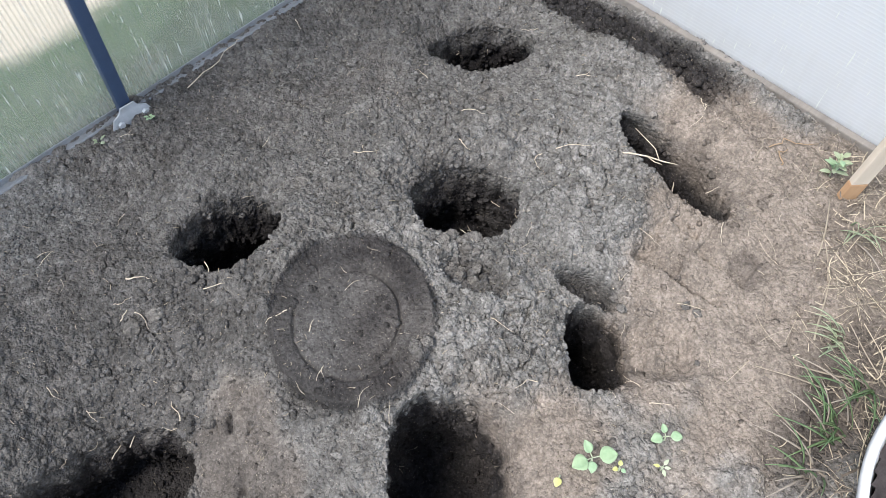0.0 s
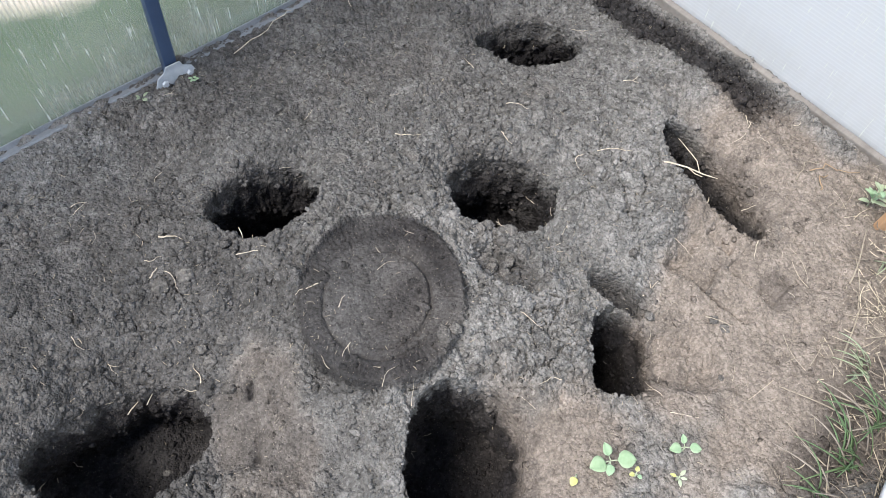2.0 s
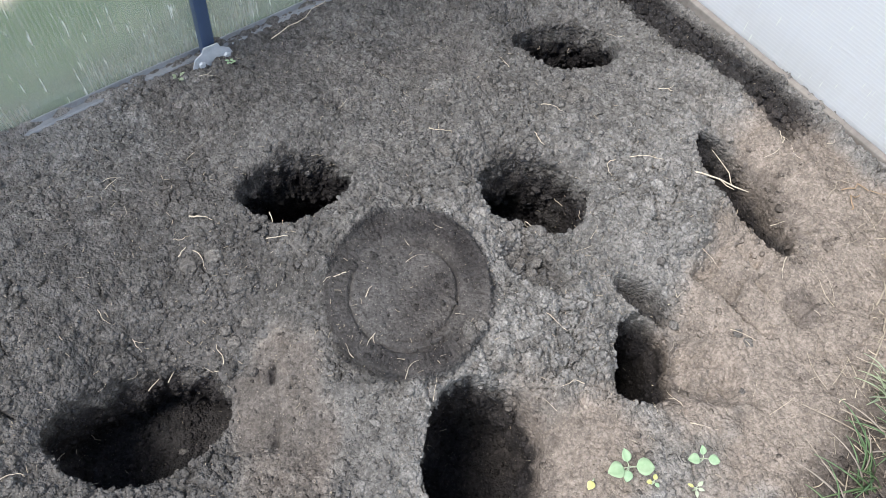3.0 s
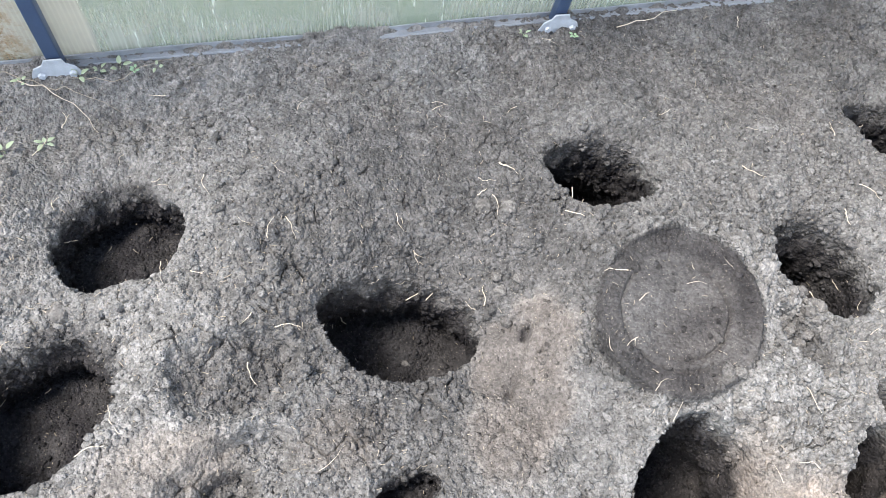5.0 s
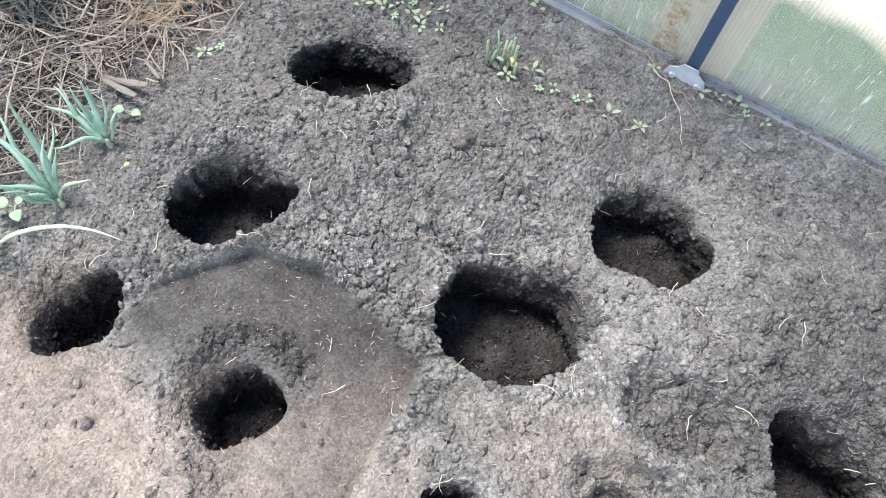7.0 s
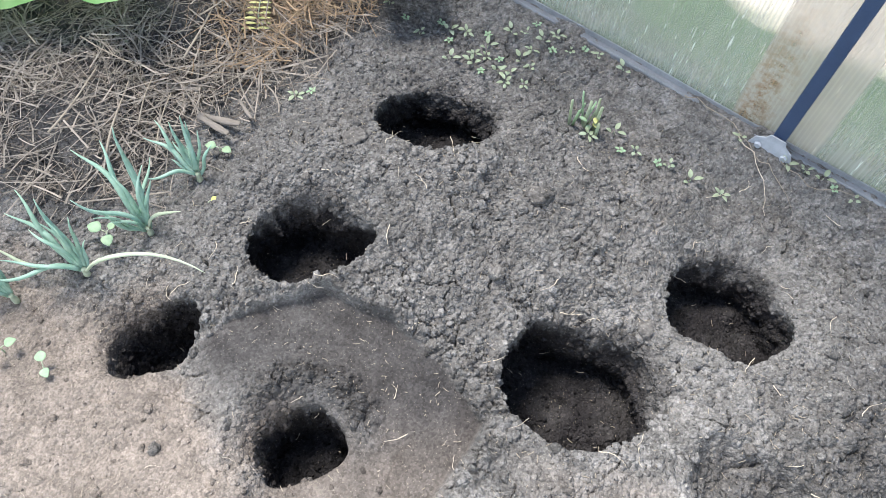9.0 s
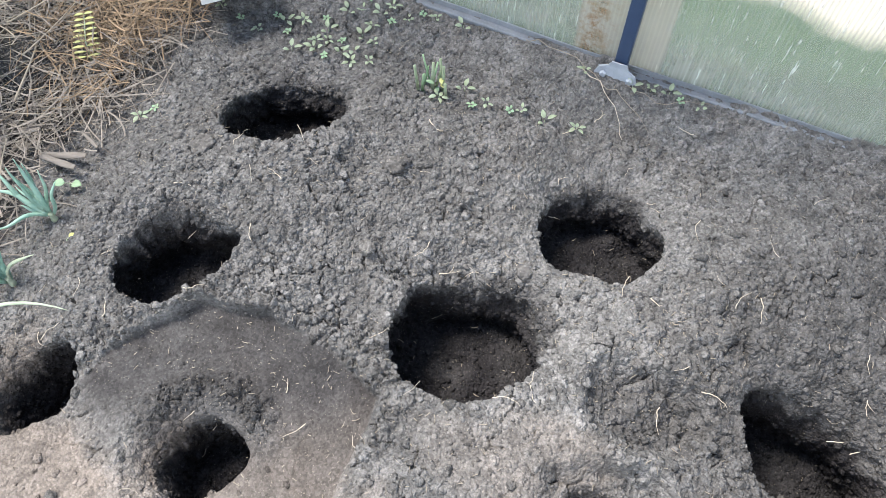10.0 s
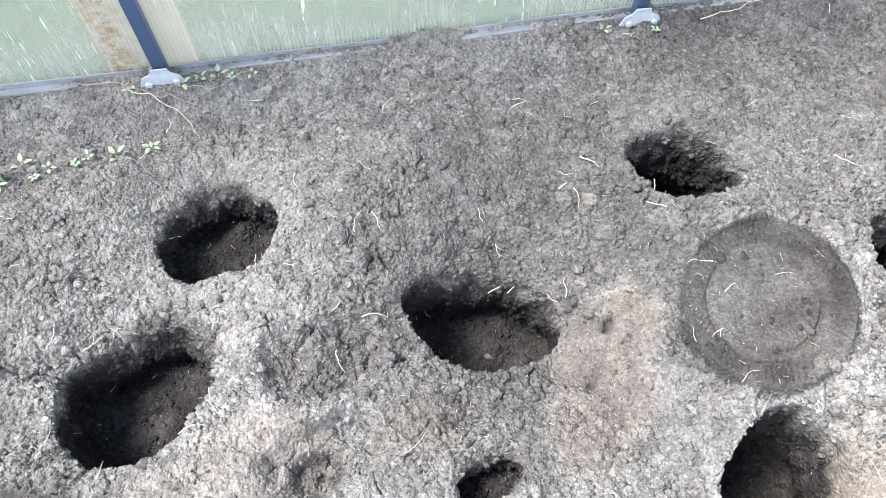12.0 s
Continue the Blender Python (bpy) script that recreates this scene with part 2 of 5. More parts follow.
def raw(name, verts, faces, material, parent=None, smooth=True):
    data = bpy.data.meshes.new(name)
    data.from_pydata(verts, [], faces)
    data.materials.append(material)
    if smooth:
        data.shade_smooth()
    data.update()
    ob = new(name, data)
    if parent:
        ob.parent = parent
    return ob


def box(bm, x0, x1, y0, y1, z0, z1, bevel=0.0):
    m = Matrix.LocRotScale(((x0 + x1) / 2, (y0 + y1) / 2, (z0 + z1) / 2), None, (x1 - x0, y1 - y0, z1 - z0))
    made = bmesh.ops.create_cube(bm, size=1, matrix=m)["verts"]
    if bevel:
        edges = list({e for v in made for e in v.link_edges})
        bmesh.ops.bevel(bm, geom=edges, offset=bevel, segments=2, affect="EDGES", profile=0.5)
    return bm


def tube(bm, points, radii, sides=6, flat=1.0):
    """A bent, tapering tube through the points."""
    rings = []
    points = [Vector(p) for p in points]
    for i, p in enumerate(points):
        a, b = points[max(i - 1, 0)], points[min(i + 1, len(points) - 1)]
        d = (b - a).normalized()
        side = d.cross(Vector((0, 0, 1)))
        side = side.normalized() if side.length > 0.05 else Vector((1, 0, 0))
        up = side.cross(d).normalized()
        r = radii[i]
        rings.append([bm.verts.new(p + r * (math.cos(k * 2 * math.pi / sides) * side + flat * math.sin(k * 2 * math.pi / sides) * up)) for k in range(sides)])
    for a, b in zip(rings, rings[1:]):
        for k in range(sides):
            bm.faces.new((a[k], a[(k + 1) % sides], b[(k + 1) % sides], b[k]))
    bm.faces.new(rings[0][::-1])
    bm.faces.new(rings[-1])
    return bm


# ---- the lie of the soil ----
FINE = 0.0019
X0, X1, Y0, Y1 = -1.72, 1.20, -0.22, 1.2165
WALL_Y, END_X = 1.222, 1.212
SOUTH_Y, WEST_X = -1.00, -2.85

# Low mounds and dips, in rows along the wall every 0.25 m, each at five distances from the wall.
RELIEF = (
    (-0.018, -0.027, -0.042, -0.013, -0.010), (-0.011, 0.039, 0.074, -0.015, -0.025), (0.017, -0.037, 0.028, 0.033, -0.078), (0.008, 0.025, -0.042, 0.002, 0.036),
    (0.017, 0.014, 0.054, -0.038, -0.079), (0.020, 0.018, -0.068, 0.098, -0.022), (-0.012, -0.004, -0.057, -0.023, -0.037), (0.007, -0.008, 0.080, 0.015, -0.015),
    (-0.013, 0.027, -0.004, -0.011, -0.004), (-0.019, -0.008, 0.011, 0.008, -0.012), (0.010, 0.024, 0.007, -0.015, -0.019), (-0.014, -0.001, 0.000, -0.013, -0.016),
)

# Dug holes: centre, half length, half width, turn in degrees, depth, side to which the lip slopes (degrees), reach and fall of that slope.
HOLES = (
    (0.216, 0.808, 0.100, 0.090, -42, 0.23, 75, 0.070, 0.030),
    (0.555, 0.563, 0.106, 0.088, -42, 0.23, 65, 0.070, 0.032),
    (0.893, 0.832, 0.108, 0.092, -50, 0.22, 75, 0.075, 0.034),
    (0.897, 0.322, 0.150, 0.058, 80, 0.20, -15, 0.14, 0.050),
    (0.508, 0.205, 0.082, 0.060, 49, 0.22, -35, 0.05, 0.02),
    (0.190, 0.244, 0.114, 0.090, 50, 0.23, -40, 0.06, 0.03),
    (-0.200, 0.600, 0.132, 0.104, -14, 0.175, 70, 0.085, 0.034),
    (-0.646, 0.836, 0.112, 0.106, 20, 0.13, 105, 0.080, 0.034),
    (-0.772, 0.541, 0.134, 0.110, 20, 0.16, 70, 0.085, 0.040),
    (-1.055, 0.198, 0.069, 0.062, 40, 0.13, 200, 0.05, 0.02),
    (-1.268, 0.460, 0.100, 0.090, 35, 0.15, 125, 0.085, 0.040),
    (-1.270, 0.812, 0.108, 0.110, 35, 0.145, 90, 0.085, 0.040),
    (-1.359, 0.186, 0.082, 0.064, 60, 0.15, 190, 0.09, 0.04),
    (-0.700, 0.238, 0.050, 0.040, 20, 0.08, 90, 0.04, 0.015),
    (-0.245, 0.318, 0.055, 0.035, 30, 0.07, 90, 0.04, 0.015),
)


def smoothstep(a, b, v):
    t = np.clip((v - a) / (b - a), 0, 1)
    return t * t * (3 - 2 * t)


def lattice(seed, size=256):
    return np.random.RandomState(seed).rand(size, size)


def soft_noise(x, y, scale, seed):
    """Smooth value noise from -1 to 1, with cells of that size."""
    grid = lattice(seed)
    u, v = x / scale + 91.7, y / scale + 57.3
    i, j = np.floor(u).astype(int), np.floor(v).astype(int)
    f, g = u - i, v - j
    f, g = f * f * (3 - 2 * f), g * g * (3 - 2 * g)
    at = lambda a, b: grid[(i + a) % 256, (j + b) % 256]
    return 2 * ((at(0, 0) * (1 - f) + at(1, 0) * f) * (1 - g) + (at(0, 1) * (1 - f) + at(1, 1) * f) * g) - 1


def crumb_noise(x, y, cell, seed, fill=1.0):
    """Rounded lumps of uneven size in jittered cells; heights in metres."""
    gx, gy, gr = lattice(seed), lattice(seed + 1), lattice(seed + 2)
    u, v = x / cell + 73.1, y / cell + 41.9
    i, j = np.floor(u).astype(int), np.floor(v).astype(int)
    best = np.zeros_like(x)
    for a in (-1, 0, 1):
        for b in (-1, 0, 1):
            p, q = (i + a) % 256, (j + b) % 256
            r = 0.30 + 0.42 * gr[p, q]
            d2 = (u - (i + a + gx[p, q])) ** 2 + (v - (j + b + gy[p, q])) ** 2
            best = np.maximum(best, np.where(gr[p, q] * 7.13 % 1 < fill, np.sqrt(np.clip(r * r - d2, 0, None)), 0))
    return best * cell


def crack_noise(x, y, cell, seed):
    """How far a point lies from the joints between jittered cells, in cells."""
    gx, gy = lattice(seed), lattice(seed + 1)
    u, v = x / cell + 33.7, y / cell + 88.1
    i, j = np.floor(u).astype(int), np.floor(v).astype(int)
    first, second = np.full_like(x, 9.0), np.full_like(x, 9.0)
    for a in (-1, 0, 1):
        for b in (-1, 0, 1):
            p, q = (i + a) % 256, (j + b) % 256
            d = np.hypot(u - (i + a + gx[p, q]), v - (j + b + gy[p, q]))
            second = np.minimum(second, np.maximum(first, d))
            first = np.minimum(first, d)
    return second - first


def block_noise(x, y, cell, seed, edge=0.16):
    """Angular lumps: each jittered cell is a tilted plate with its own height, parted by narrow joints; 0 to 1."""
    gx, gy, gh, tx, ty = (lattice(seed + k) for k in range(5))
    u, v = x / cell + 51.3, y / cell + 19.7
    i, j = np.floor(u).astype(int), np.floor(v).astype(int)
    first, second, top = np.full_like(x, 9.0), np.full_like(x, 9.0), np.zeros_like(x)
    for a in (-1, 0, 1):
        for b in (-1, 0, 1):
            p, q = (i + a) % 256, (j + b) % 256
            dx, dy = u - (i + a + gx[p, q]), v - (j + b + gy[p, q])
            d = np.hypot(dx, dy) + 0.25 * gh[p, q]
            plate = 0.25 + 0.75 * gh[p, q] + 0.9 * ((tx[p, q] - 0.5) * dx + (ty[p, q] - 0.5) * dy)
            second = np.minimum(second, np.maximum(first, d))
            top = np.where(d < first, plate, top)
            first = np.minimum(first, d)
    return np.clip(top, 0, 1.3) * smoothstep(0.0, edge, second - first)


def blot(x, y, cx, cy, rx, ry, turn=0.0, soft=0.35, seed=5):
    """A patch with an uneven soft edge: 1 inside, 0 outside."""
    c, s = math.cos(radians(turn)), math.sin(radians(turn))
    u, v = ((x - cx) * c + (y - cy) * s) / rx, ((y - cy) * c - (x - cx) * s) / ry
    d = np.sqrt(u * u + v * v) + 0.16 * soft_noise(x, y, 0.06, seed) + 0.08 * soft_noise(x, y, 0.02, seed + 3)
    return 1 - smoothstep(1 - soft, 1 + soft, d)


def relief(x, y):
    z = np.zeros_like(x)
    for i, row in enumerate(RELIEF):
        for j, w in enumerate(row):
            z = z + w * np.exp(-((x - (-1.56 + 0.25 * i)) ** 2 + (y - (0.10 + 0.27 * j)) ** 2) / (2 * 0.19 ** 2))
    return z


LOAMY = (3, 4, 5, 9, 12)  # holes with a trodden brown slope on one side
EASY = {3: 0.55, 12: 0.7, 9: 0.3}  # those into which that slope runs down
RING = (0.246, 0.510, 0.140)
PLATE = (-1.045, 0.212, 0.232)
PLATE_RIM = ((-1.281, 0.20), (-1.272, 0.281), (-1.180, 0.413), (-1.059, 0.440), (-0.955, 0.430), (-0.847, 0.394), (-0.835, 0.239))


def soil(x, y, crumbs=True):
    """Soil at the plan's points: shift in x and y, height, how loamy, how dark from damp and painted shade, and how
    smooth it is.
    """
    x, y = np.asarray(x, float), np.asarray(y, float)
    z = relief(x, y) + 0.010 * soft_noise(x, y, 0.11, 11) + 0.006 * soft_noise(x, y, 0.045, 12)
    loam = np.zeros_like(x)
    for args in ((0.90, 0.02, 0.46, 0.24), (0.78, 0.20, 0.26, 0.11, 20), (1.02, 0.26, 0.12, 0.22, -15), (0.30, 0.14, 0.14, 0.10),
                 (-1.35, 0.02, 0.42, 0.16), (-0.90, 0.17, 0.16, 0.16), (0.62, 0.12, 0.16, 0.09)):
        loam = np.maximum(loam, blot(x, y, *args, seed=21))
    # pale trodden loam between a hole and the bucket's imprint
    trodden = blot(x, y, -0.025, 0.455, 0.165, 0.080, 58, 0.3, 22)
    loam = np.maximum(loam, 0.65 * trodden)
    for cx, cy, rx, ry in ((-0.57, 0.43, 0.10, 0.05), (-0.66, 0.36, 0.12, 0.06), (-0.33, 0.42, 0.07, 0.05), (-0.04, 0.44, 0.06, 0.08)):
        loam = np.maximum(loam, 0.5 * blot(x, y, cx, cy, rx, ry, 0, 0.5, 23))
    damp_shade = 0.42 * trodden
    smooth = np.clip(loam * 0.8, 0, 1)
    sx, sy = np.zeros_like(x), np.zeros_like(x)
    rough = (1 - 0.52 * loam) * (1 + 0.30 * smoothstep(-0.05, 0.35, x) - 0.22 * smoothstep(0.70, 0.95, y))

    # trough of loose soil along the end wall, darkened for its shade, and soil drawn up to the side wall
    trough = smoothstep(1.055, 1.10, x + 0.02 * soft_noise(x, y, 0.08, 31)) * (1 - smoothstep(1.165, 1.19, x)) * smoothstep(0.30, 0.42, y)
    z = z - 0.028 * trough
    damp_shade = np.maximum(damp_shade, 0.92 * trough)
    rough = rough + 1.4 * trough

    # crust that breaks off beside one hole, and a raised crust edge in the loam
    for cx, cy, rx, ry, turn, rise in ((0.40, 0.315, 0.115, 0.10, 50, 0.020), (0.68, 0.40, 0.13, 0.085, -30, 0.016), (0.77, 0.33, 0.07, 0.05, 10, 0.010), (0.16, 0.33, 0.13, 0.05, 10, 0.012)):
        z = z + rise * blot(x, y, cx, cy, rx, ry, turn, 0.18, 25)
    # drag marks
    u = (x - 0.93) + 0.22 * (y - 0.58) + 0.006 * soft_noise(x, y, 0.05, 27)
    marks = np.exp(-(((u + 0.09) % 0.036 - 0.018) / 0.0030) ** 2) * smoothstep(-0.3, 0.2, soft_noise(x, y, 0.07, 28))
    z = z - 0.013 * marks * blot(x, y, 0.93, 0.585, 0.11, 0.13, 0, 0.3, 29)

    # round imprint of a bucket
    cx, cy, rr = RING
    dx, dy = x - cx, y - cy
    r = np.hypot(dx, dy) * (1 + 0.05 * np.cos(2 * (np.arctan2(dy, dx) + 0.62)))
    a = np.arctan2(dy, dx)
    inside = 1 - smoothstep(rr - 0.006, rr + 0.006 + 0.006 * soft_noise(x, y, 0.03, 41), r)
    flat = 0.068 + 0.06 * dx - 0.02 * dy
    dish = flat - 0.015 + 0.10 * np.clip(r - 0.098, 0, None) - 0.0085 * np.exp(-((r - 0.082) / 0.0030) ** 2) * (0.55 + 0.45 * np.cos(a + 0.5)) - 0.0070 * np.exp(-((r - 0.100) / 0.0030) ** 2) * smoothstep(-0.3, 0.5, -np.cos(a - 0.4))
    dish = dish + 0.0009 * np.sin(a * 84 + 2 * soft_noise(x, y, 0.02, 46)) * smoothstep(0.104, 0.112, r) * (1 - smoothstep(0.125, 0.138, r))
    crack = inside * (1 - smoothstep(0.0, 0.12, crack_noise(x, y, 0.020, 44))) * (np.exp(-((dx - 0.02) ** 2 + (dy - 0.115) ** 2) / 0.0007) + 0.6 * np.exp(-((dx + 0.01) ** 2 + (dy + 0.1) ** 2) / 0.0015))
    z = z * (1 - inside) + (dish - 0.006 * crack) * inside
    wide = 1 - smoothstep(rr, rr + 0.012 + 0.006 * soft_noise(x, y, 0.03, 41), r)
    damp_shade = np.maximum(damp_shade, wide * (0.76 + 0.10 * smoothstep(0.098, 0.106, r) + 0.10 * soft_noise(x, y, 0.05, 43)) * (0.45 + 0.55 * smoothstep(-0.23, -0.04, dy + 0.6 * (0.05 - dx))))
    loam = loam * (1 - inside) + inside * (0.05 + 0.35 * smoothstep(-0.08, 0.10, dx - dy))
    smooth = np.maximum(smooth, 0.9 * inside)
    rough = rough * (1 - 0.70 * inside)

    # tamped hollow round one hole, its loose collar, and the mound cut off round it
    cx, cy, rr = PLATE
    dx, dy = x - cx, y - cy
    r = np.hypot(dx, dy) + 0.008 * soft_noise(x, y, 0.07, 51)
    edge = np.full_like(x, -9.0)
    for (px, py), (qx, qy) in zip(PLATE_RIM, PLATE_RIM[1:]):
        edge = np.maximum(edge, ((qx - px) * (y - py) - (qy - py) * (x - px)) / math.hypot(qx - px, qy - py))
    edge = edge + 0.004 * soft_noise(x, y, 0.03, 51)
    inside = (1 - smoothstep(-0.006, 0.003, edge)) * smoothstep(-0.14, -0.02, dy + 0.30 * dx + 0.03 * soft_noise(x, y, 0.05, 53))
    bank = np.exp(-((edge - 0.022) / 0.028) ** 2) * smoothstep(-0.1, 0.12, dy)
    z = z + 0.012 * bank * smoothstep(-0.16, 0.0, dx)
    rough = rough + 0.9 * bank
    loam, smooth = loam * (1 - 0.8 * bank), smooth * (1 - 0.9 * bank)
    z = z * (1 - inside) + (0.007 - 0.02 * dx + 0.03 * dy - 0.012 * (1 - smoothstep(0.0, 0.2, r))) * inside
    loam = loam * (1 - inside) + inside * (0.22 + 0.60 * smoothstep(-0.10, 0.10, dx - dy))
    damp_shade = np.maximum(damp_shade, inside * (0.42 + 0.36 * smoothstep(-0.04, 0.12, dy - 0.35 * dx) + 0.08 * soft_noise(x, y, 0.06, 52)))
    # dark band below the bank: its shadow on the hollow, put into the colour
    damp_shade = np.maximum(damp_shade, 0.78 * np.exp(-((edge + 0.014) / 0.022) ** 2) * smoothstep(0.08, 0.18, dy) * smoothstep(-0.16, -0.06, dx))
    smooth = np.maximum(smooth, inside)
    rough = rough * (1 - 0.85 * inside)
    collar = np.exp(-((np.hypot(x + 1.054, y - 0.205) - 0.098) / 0.026) ** 2) * smoothstep(-0.04, 0.07, (y - 0.2) - 0.6 * (x + 1.054))
    z = z + 0.007 * collar
    rough = rough + 1.5 * collar * inside
    smooth = smooth * (1 - collar)
    loam = loam * (1 - 0.7 * collar)

    # smoothed strip beside a hole, with a small step along it
    u = (x + 0.016) * math.cos(radians(-28)) + (y - 0.495) * math.sin(radians(-28))
    v = (y - 0.495) * math.cos(radians(-28)) - (x + 0.016) * math.sin(radians(-28))
    along = (1 - smoothstep(0.055, 0.085, np.abs(v)))
    strip = (1 - smoothstep(-0.003, 0.004, u + 0.004 * soft_noise(x, y, 0.02, 61))) * smoothstep(-0.10, -0.06, u) * along
    broken = smoothstep(-0.7, 0.3, soft_noise(x, y, 0.025, 62))
    z = z - 0.013 * strip - 0.011 * np.exp(-((u + 0.004) / 0.007) ** 2) * along * broken
    bare = np.maximum(strip, (1 - smoothstep(0.03, 0.055, np.abs(u - 0.03))) * along * 0.8)
    loam = np.maximum(loam, 0.6 * bare)
    # the last term puts the shade in the step's groove into the colour
    damp_shade = np.maximum(damp_shade, 0.42 * bare + 0.08 * strip + 0.42 * np.exp(-((u + 0.008) / 0.010) ** 2) * along * broken)
    smooth = np.maximum(smooth, 0.8 * bare)
    rough = rough * (1 - 0.8 * bare)

    # shallow bowls and scoops, some coloured dark inside for damp and for shade
    for cx, cy, rx, ry, fall, wet_shade in ((-0.476, 0.550, 0.085, 0.070, 0.040, 0.50), (-0.478, 0.392, 0.100, 0.055, 0.036, 0.18), (-0.500, 0.372, 0.042, 0.034, 0.034, 0.50), (0.445, 0.430, 0.030, 0.060, 0.030, 0.5), (0.74, 0.275, 0.05, 0.02, 0.012, 0.0), (0.582, 0.286, 0.026, 0.050, 0.060, 0.75), (0.586, 0.138, 0.052, 0.056, 0.030, 0.0)):
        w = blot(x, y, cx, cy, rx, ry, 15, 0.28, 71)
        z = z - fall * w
        damp_shade = np.maximum(damp_shade, wet_shade * w)
        rough = rough + 0.4 * w
    # sole prints pressed into the loam, each with a sharp step along one side
    for cx, cy, rx, ry, turn, fall in ((0.818, 0.240, 0.026, 0.026, 8, 0.020), (0.738, 0.240, 0.040, 0.042, 14, 0.018), (0.822, 0.148, 0.044, 0.050, 5, 0.013), (0.742, 0.150, 0.030, 0.040, 10, 0.010)):
        c, s = math.cos(radians(turn)), math.sin(radians(turn))
        u, v = (x - cx) * c + (y - cy) * s, (y - cy) * c - (x - cx) * s
        w = (1 - smoothstep(rx - 0.003, rx + 0.002, np.abs(u) + 0.004 * soft_noise(x, y, 0.02, 73))) * (1 - smoothstep(ry - 0.003, ry + 0.002, np.abs(v) + 0.004 * soft_noise(x, y, 0.02, 74)))
        z = z - fall * w * (0.15 + 0.85 * smoothstep(rx, -rx, u))
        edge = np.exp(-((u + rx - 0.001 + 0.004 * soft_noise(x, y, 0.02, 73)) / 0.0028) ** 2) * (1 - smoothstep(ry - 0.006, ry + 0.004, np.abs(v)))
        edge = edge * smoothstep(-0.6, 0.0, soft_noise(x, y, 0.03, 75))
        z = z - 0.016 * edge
        # shadow line under the step, painted as a dark tone
        damp_shade = np.maximum(damp_shade, 0.7 * edge)
        smooth = np.maximum(smooth, 0.5 * w)
    # a footmark in the loam
    w = blot(x, y, 0.814, 0.108, 0.040, 0.034, 50, 0.2, 77)
    z = z - 0.006 * w
    damp_shade = np.maximum(damp_shade, 0.45 * w)
    smooth = np.maximum(smooth, w)

    # straw-covered bank at the far end
    heap = smoothstep(0.02, 0.25, -1.60 - x + 0.05 * soft_noise(x, y, 0.15, 81)) * smoothstep(0.08, 0.30, y)
    z = z + 0.05 * heap
    damp_shade = np.maximum(damp_shade, 0.55 * smoothstep(0.0, 0.1, -1.56 - x + 0.04 * soft_noise(x, y, 0.1, 82)) * smoothstep(0.15, 0.3, y))

    # uneven darker ground by the side wall
    by_wall = smoothstep(0.70, 0.98, y + 0.06 * soft_noise(x, y, 0.12, 83) + 0.03 * soft_noise(x, y, 0.03, 88)) * (1 - smoothstep(0.95, 1.08, x))
    damp_shade = np.maximum(damp_shade, by_wall * (0.06 + 0.34 * smoothstep(-0.1, 0.4, x) + 0.16 * soft_noise(x, y, 0.09, 84)))
    loam = np.maximum(loam, 0.18 * by_wall)
    # broad patches where the bed is toned darker
    damp_shade = np.maximum(damp_shade, 0.62 * blot(x, y, 0.71, -0.135, 0.16, 0.075, 0, 0.4, 89))
    damp_shade = np.maximum(damp_shade, 0.54 * (1 - 0.7 * trodden) * blot(x, y, -0.10, 0.68, 0.36, 0.40, 0, 0.5, 87))
    damp_shade = np.maximum(damp_shade, 0.34 * blot(x, y, 0.50, 0.86, 0.62, 0.30, 0, 0.5, 95))
    damp_shade = np.maximum(damp_shade, 0.22 * blot(x, y, -0.85, 0.38, 0.28, 0.14, 0, 0.5, 94))
    damp_shade = np.maximum(damp_shade, 0.26 * blot(x, y, -1.28, 0.72, 0.50, 0.46, 0, 0.5, 93))

    # the ground lies level with the base rail
    level = smoothstep(1.08, 1.17, y)
    z = z * (1 - 0.9 * level) - 0.010 * level
    # soil thrown on to the base rail
    spill = smoothstep(1.180, 1.196, y) * smoothstep(0.15, 0.65, 0.8 * soft_noise(x, 0 * y, 0.07, 85) + 0.4 * soft_noise(x, y, 0.03, 86))
    z = z * (1 - spill) + (-0.006 + 0.15 * (y - 1.2)) * spill

    # the dug holes: a lip that slopes on one side, a crumbly wall, steep or undercut, and a loose floor
    deep = np.zeros_like(x)
    for k, (cx, cy, hl, hw, turn, depth, way, reach, fall) in enumerate(HOLES):
        near = (np.abs(x - cx) < hl + 0.22) & (np.abs(y - cy) < hl + 0.22)
        if not near.any():
            continue
        xx, yy = x[near], y[near]
        c, s = math.cos(radians(turn)), math.sin(radians(turn))
        dx, dy = xx - cx, yy - cy
        a = np.arctan2(dy, dx)
        size = math.sqrt(hl * hw)
        wob = 0.15 * soft_noise(np.cos(a) * 0.1 + k, np.sin(a) * 0.1, 0.075, 90 + k) + 0.035 * soft_noise(xx, yy, 0.030, 120 + k) + 0.020 * soft_noise(xx, yy, 0.011, 140 + k)
        rho = np.hypot((dx * c + dy * s) / hl, (dy * c - dx * s) / hw) * (1 + wob)
        slope = smoothstep(-0.2, 0.9, np.cos(a - radians(way)))
        lip = np.clip(1 - (rho - 1) * size / reach, 0, 1) ** 1.5
        z[near] -= fall * slope * lip + 0.004 * np.clip(1 - (rho - 1) * size / 0.015, 0, 1) ** 2
        w = np.clip((1 - rho) / 0.5, 0, 1)
        down = (depth - fall * slope) * (1 - (1 - w) ** 1.35)
        round_wall = np.arctan2(-dx, dy) * size
        lumps = 0.6 * crumb_noise(round_wall, down, 0.030, 200 + k, 0.6) + 0.6 * crumb_noise(round_wall, down, 0.016, 215 + k, 0.8)
        wall = smoothstep(0.0, 0.12, w) * (1 - smoothstep(0.80, 1.0, w))
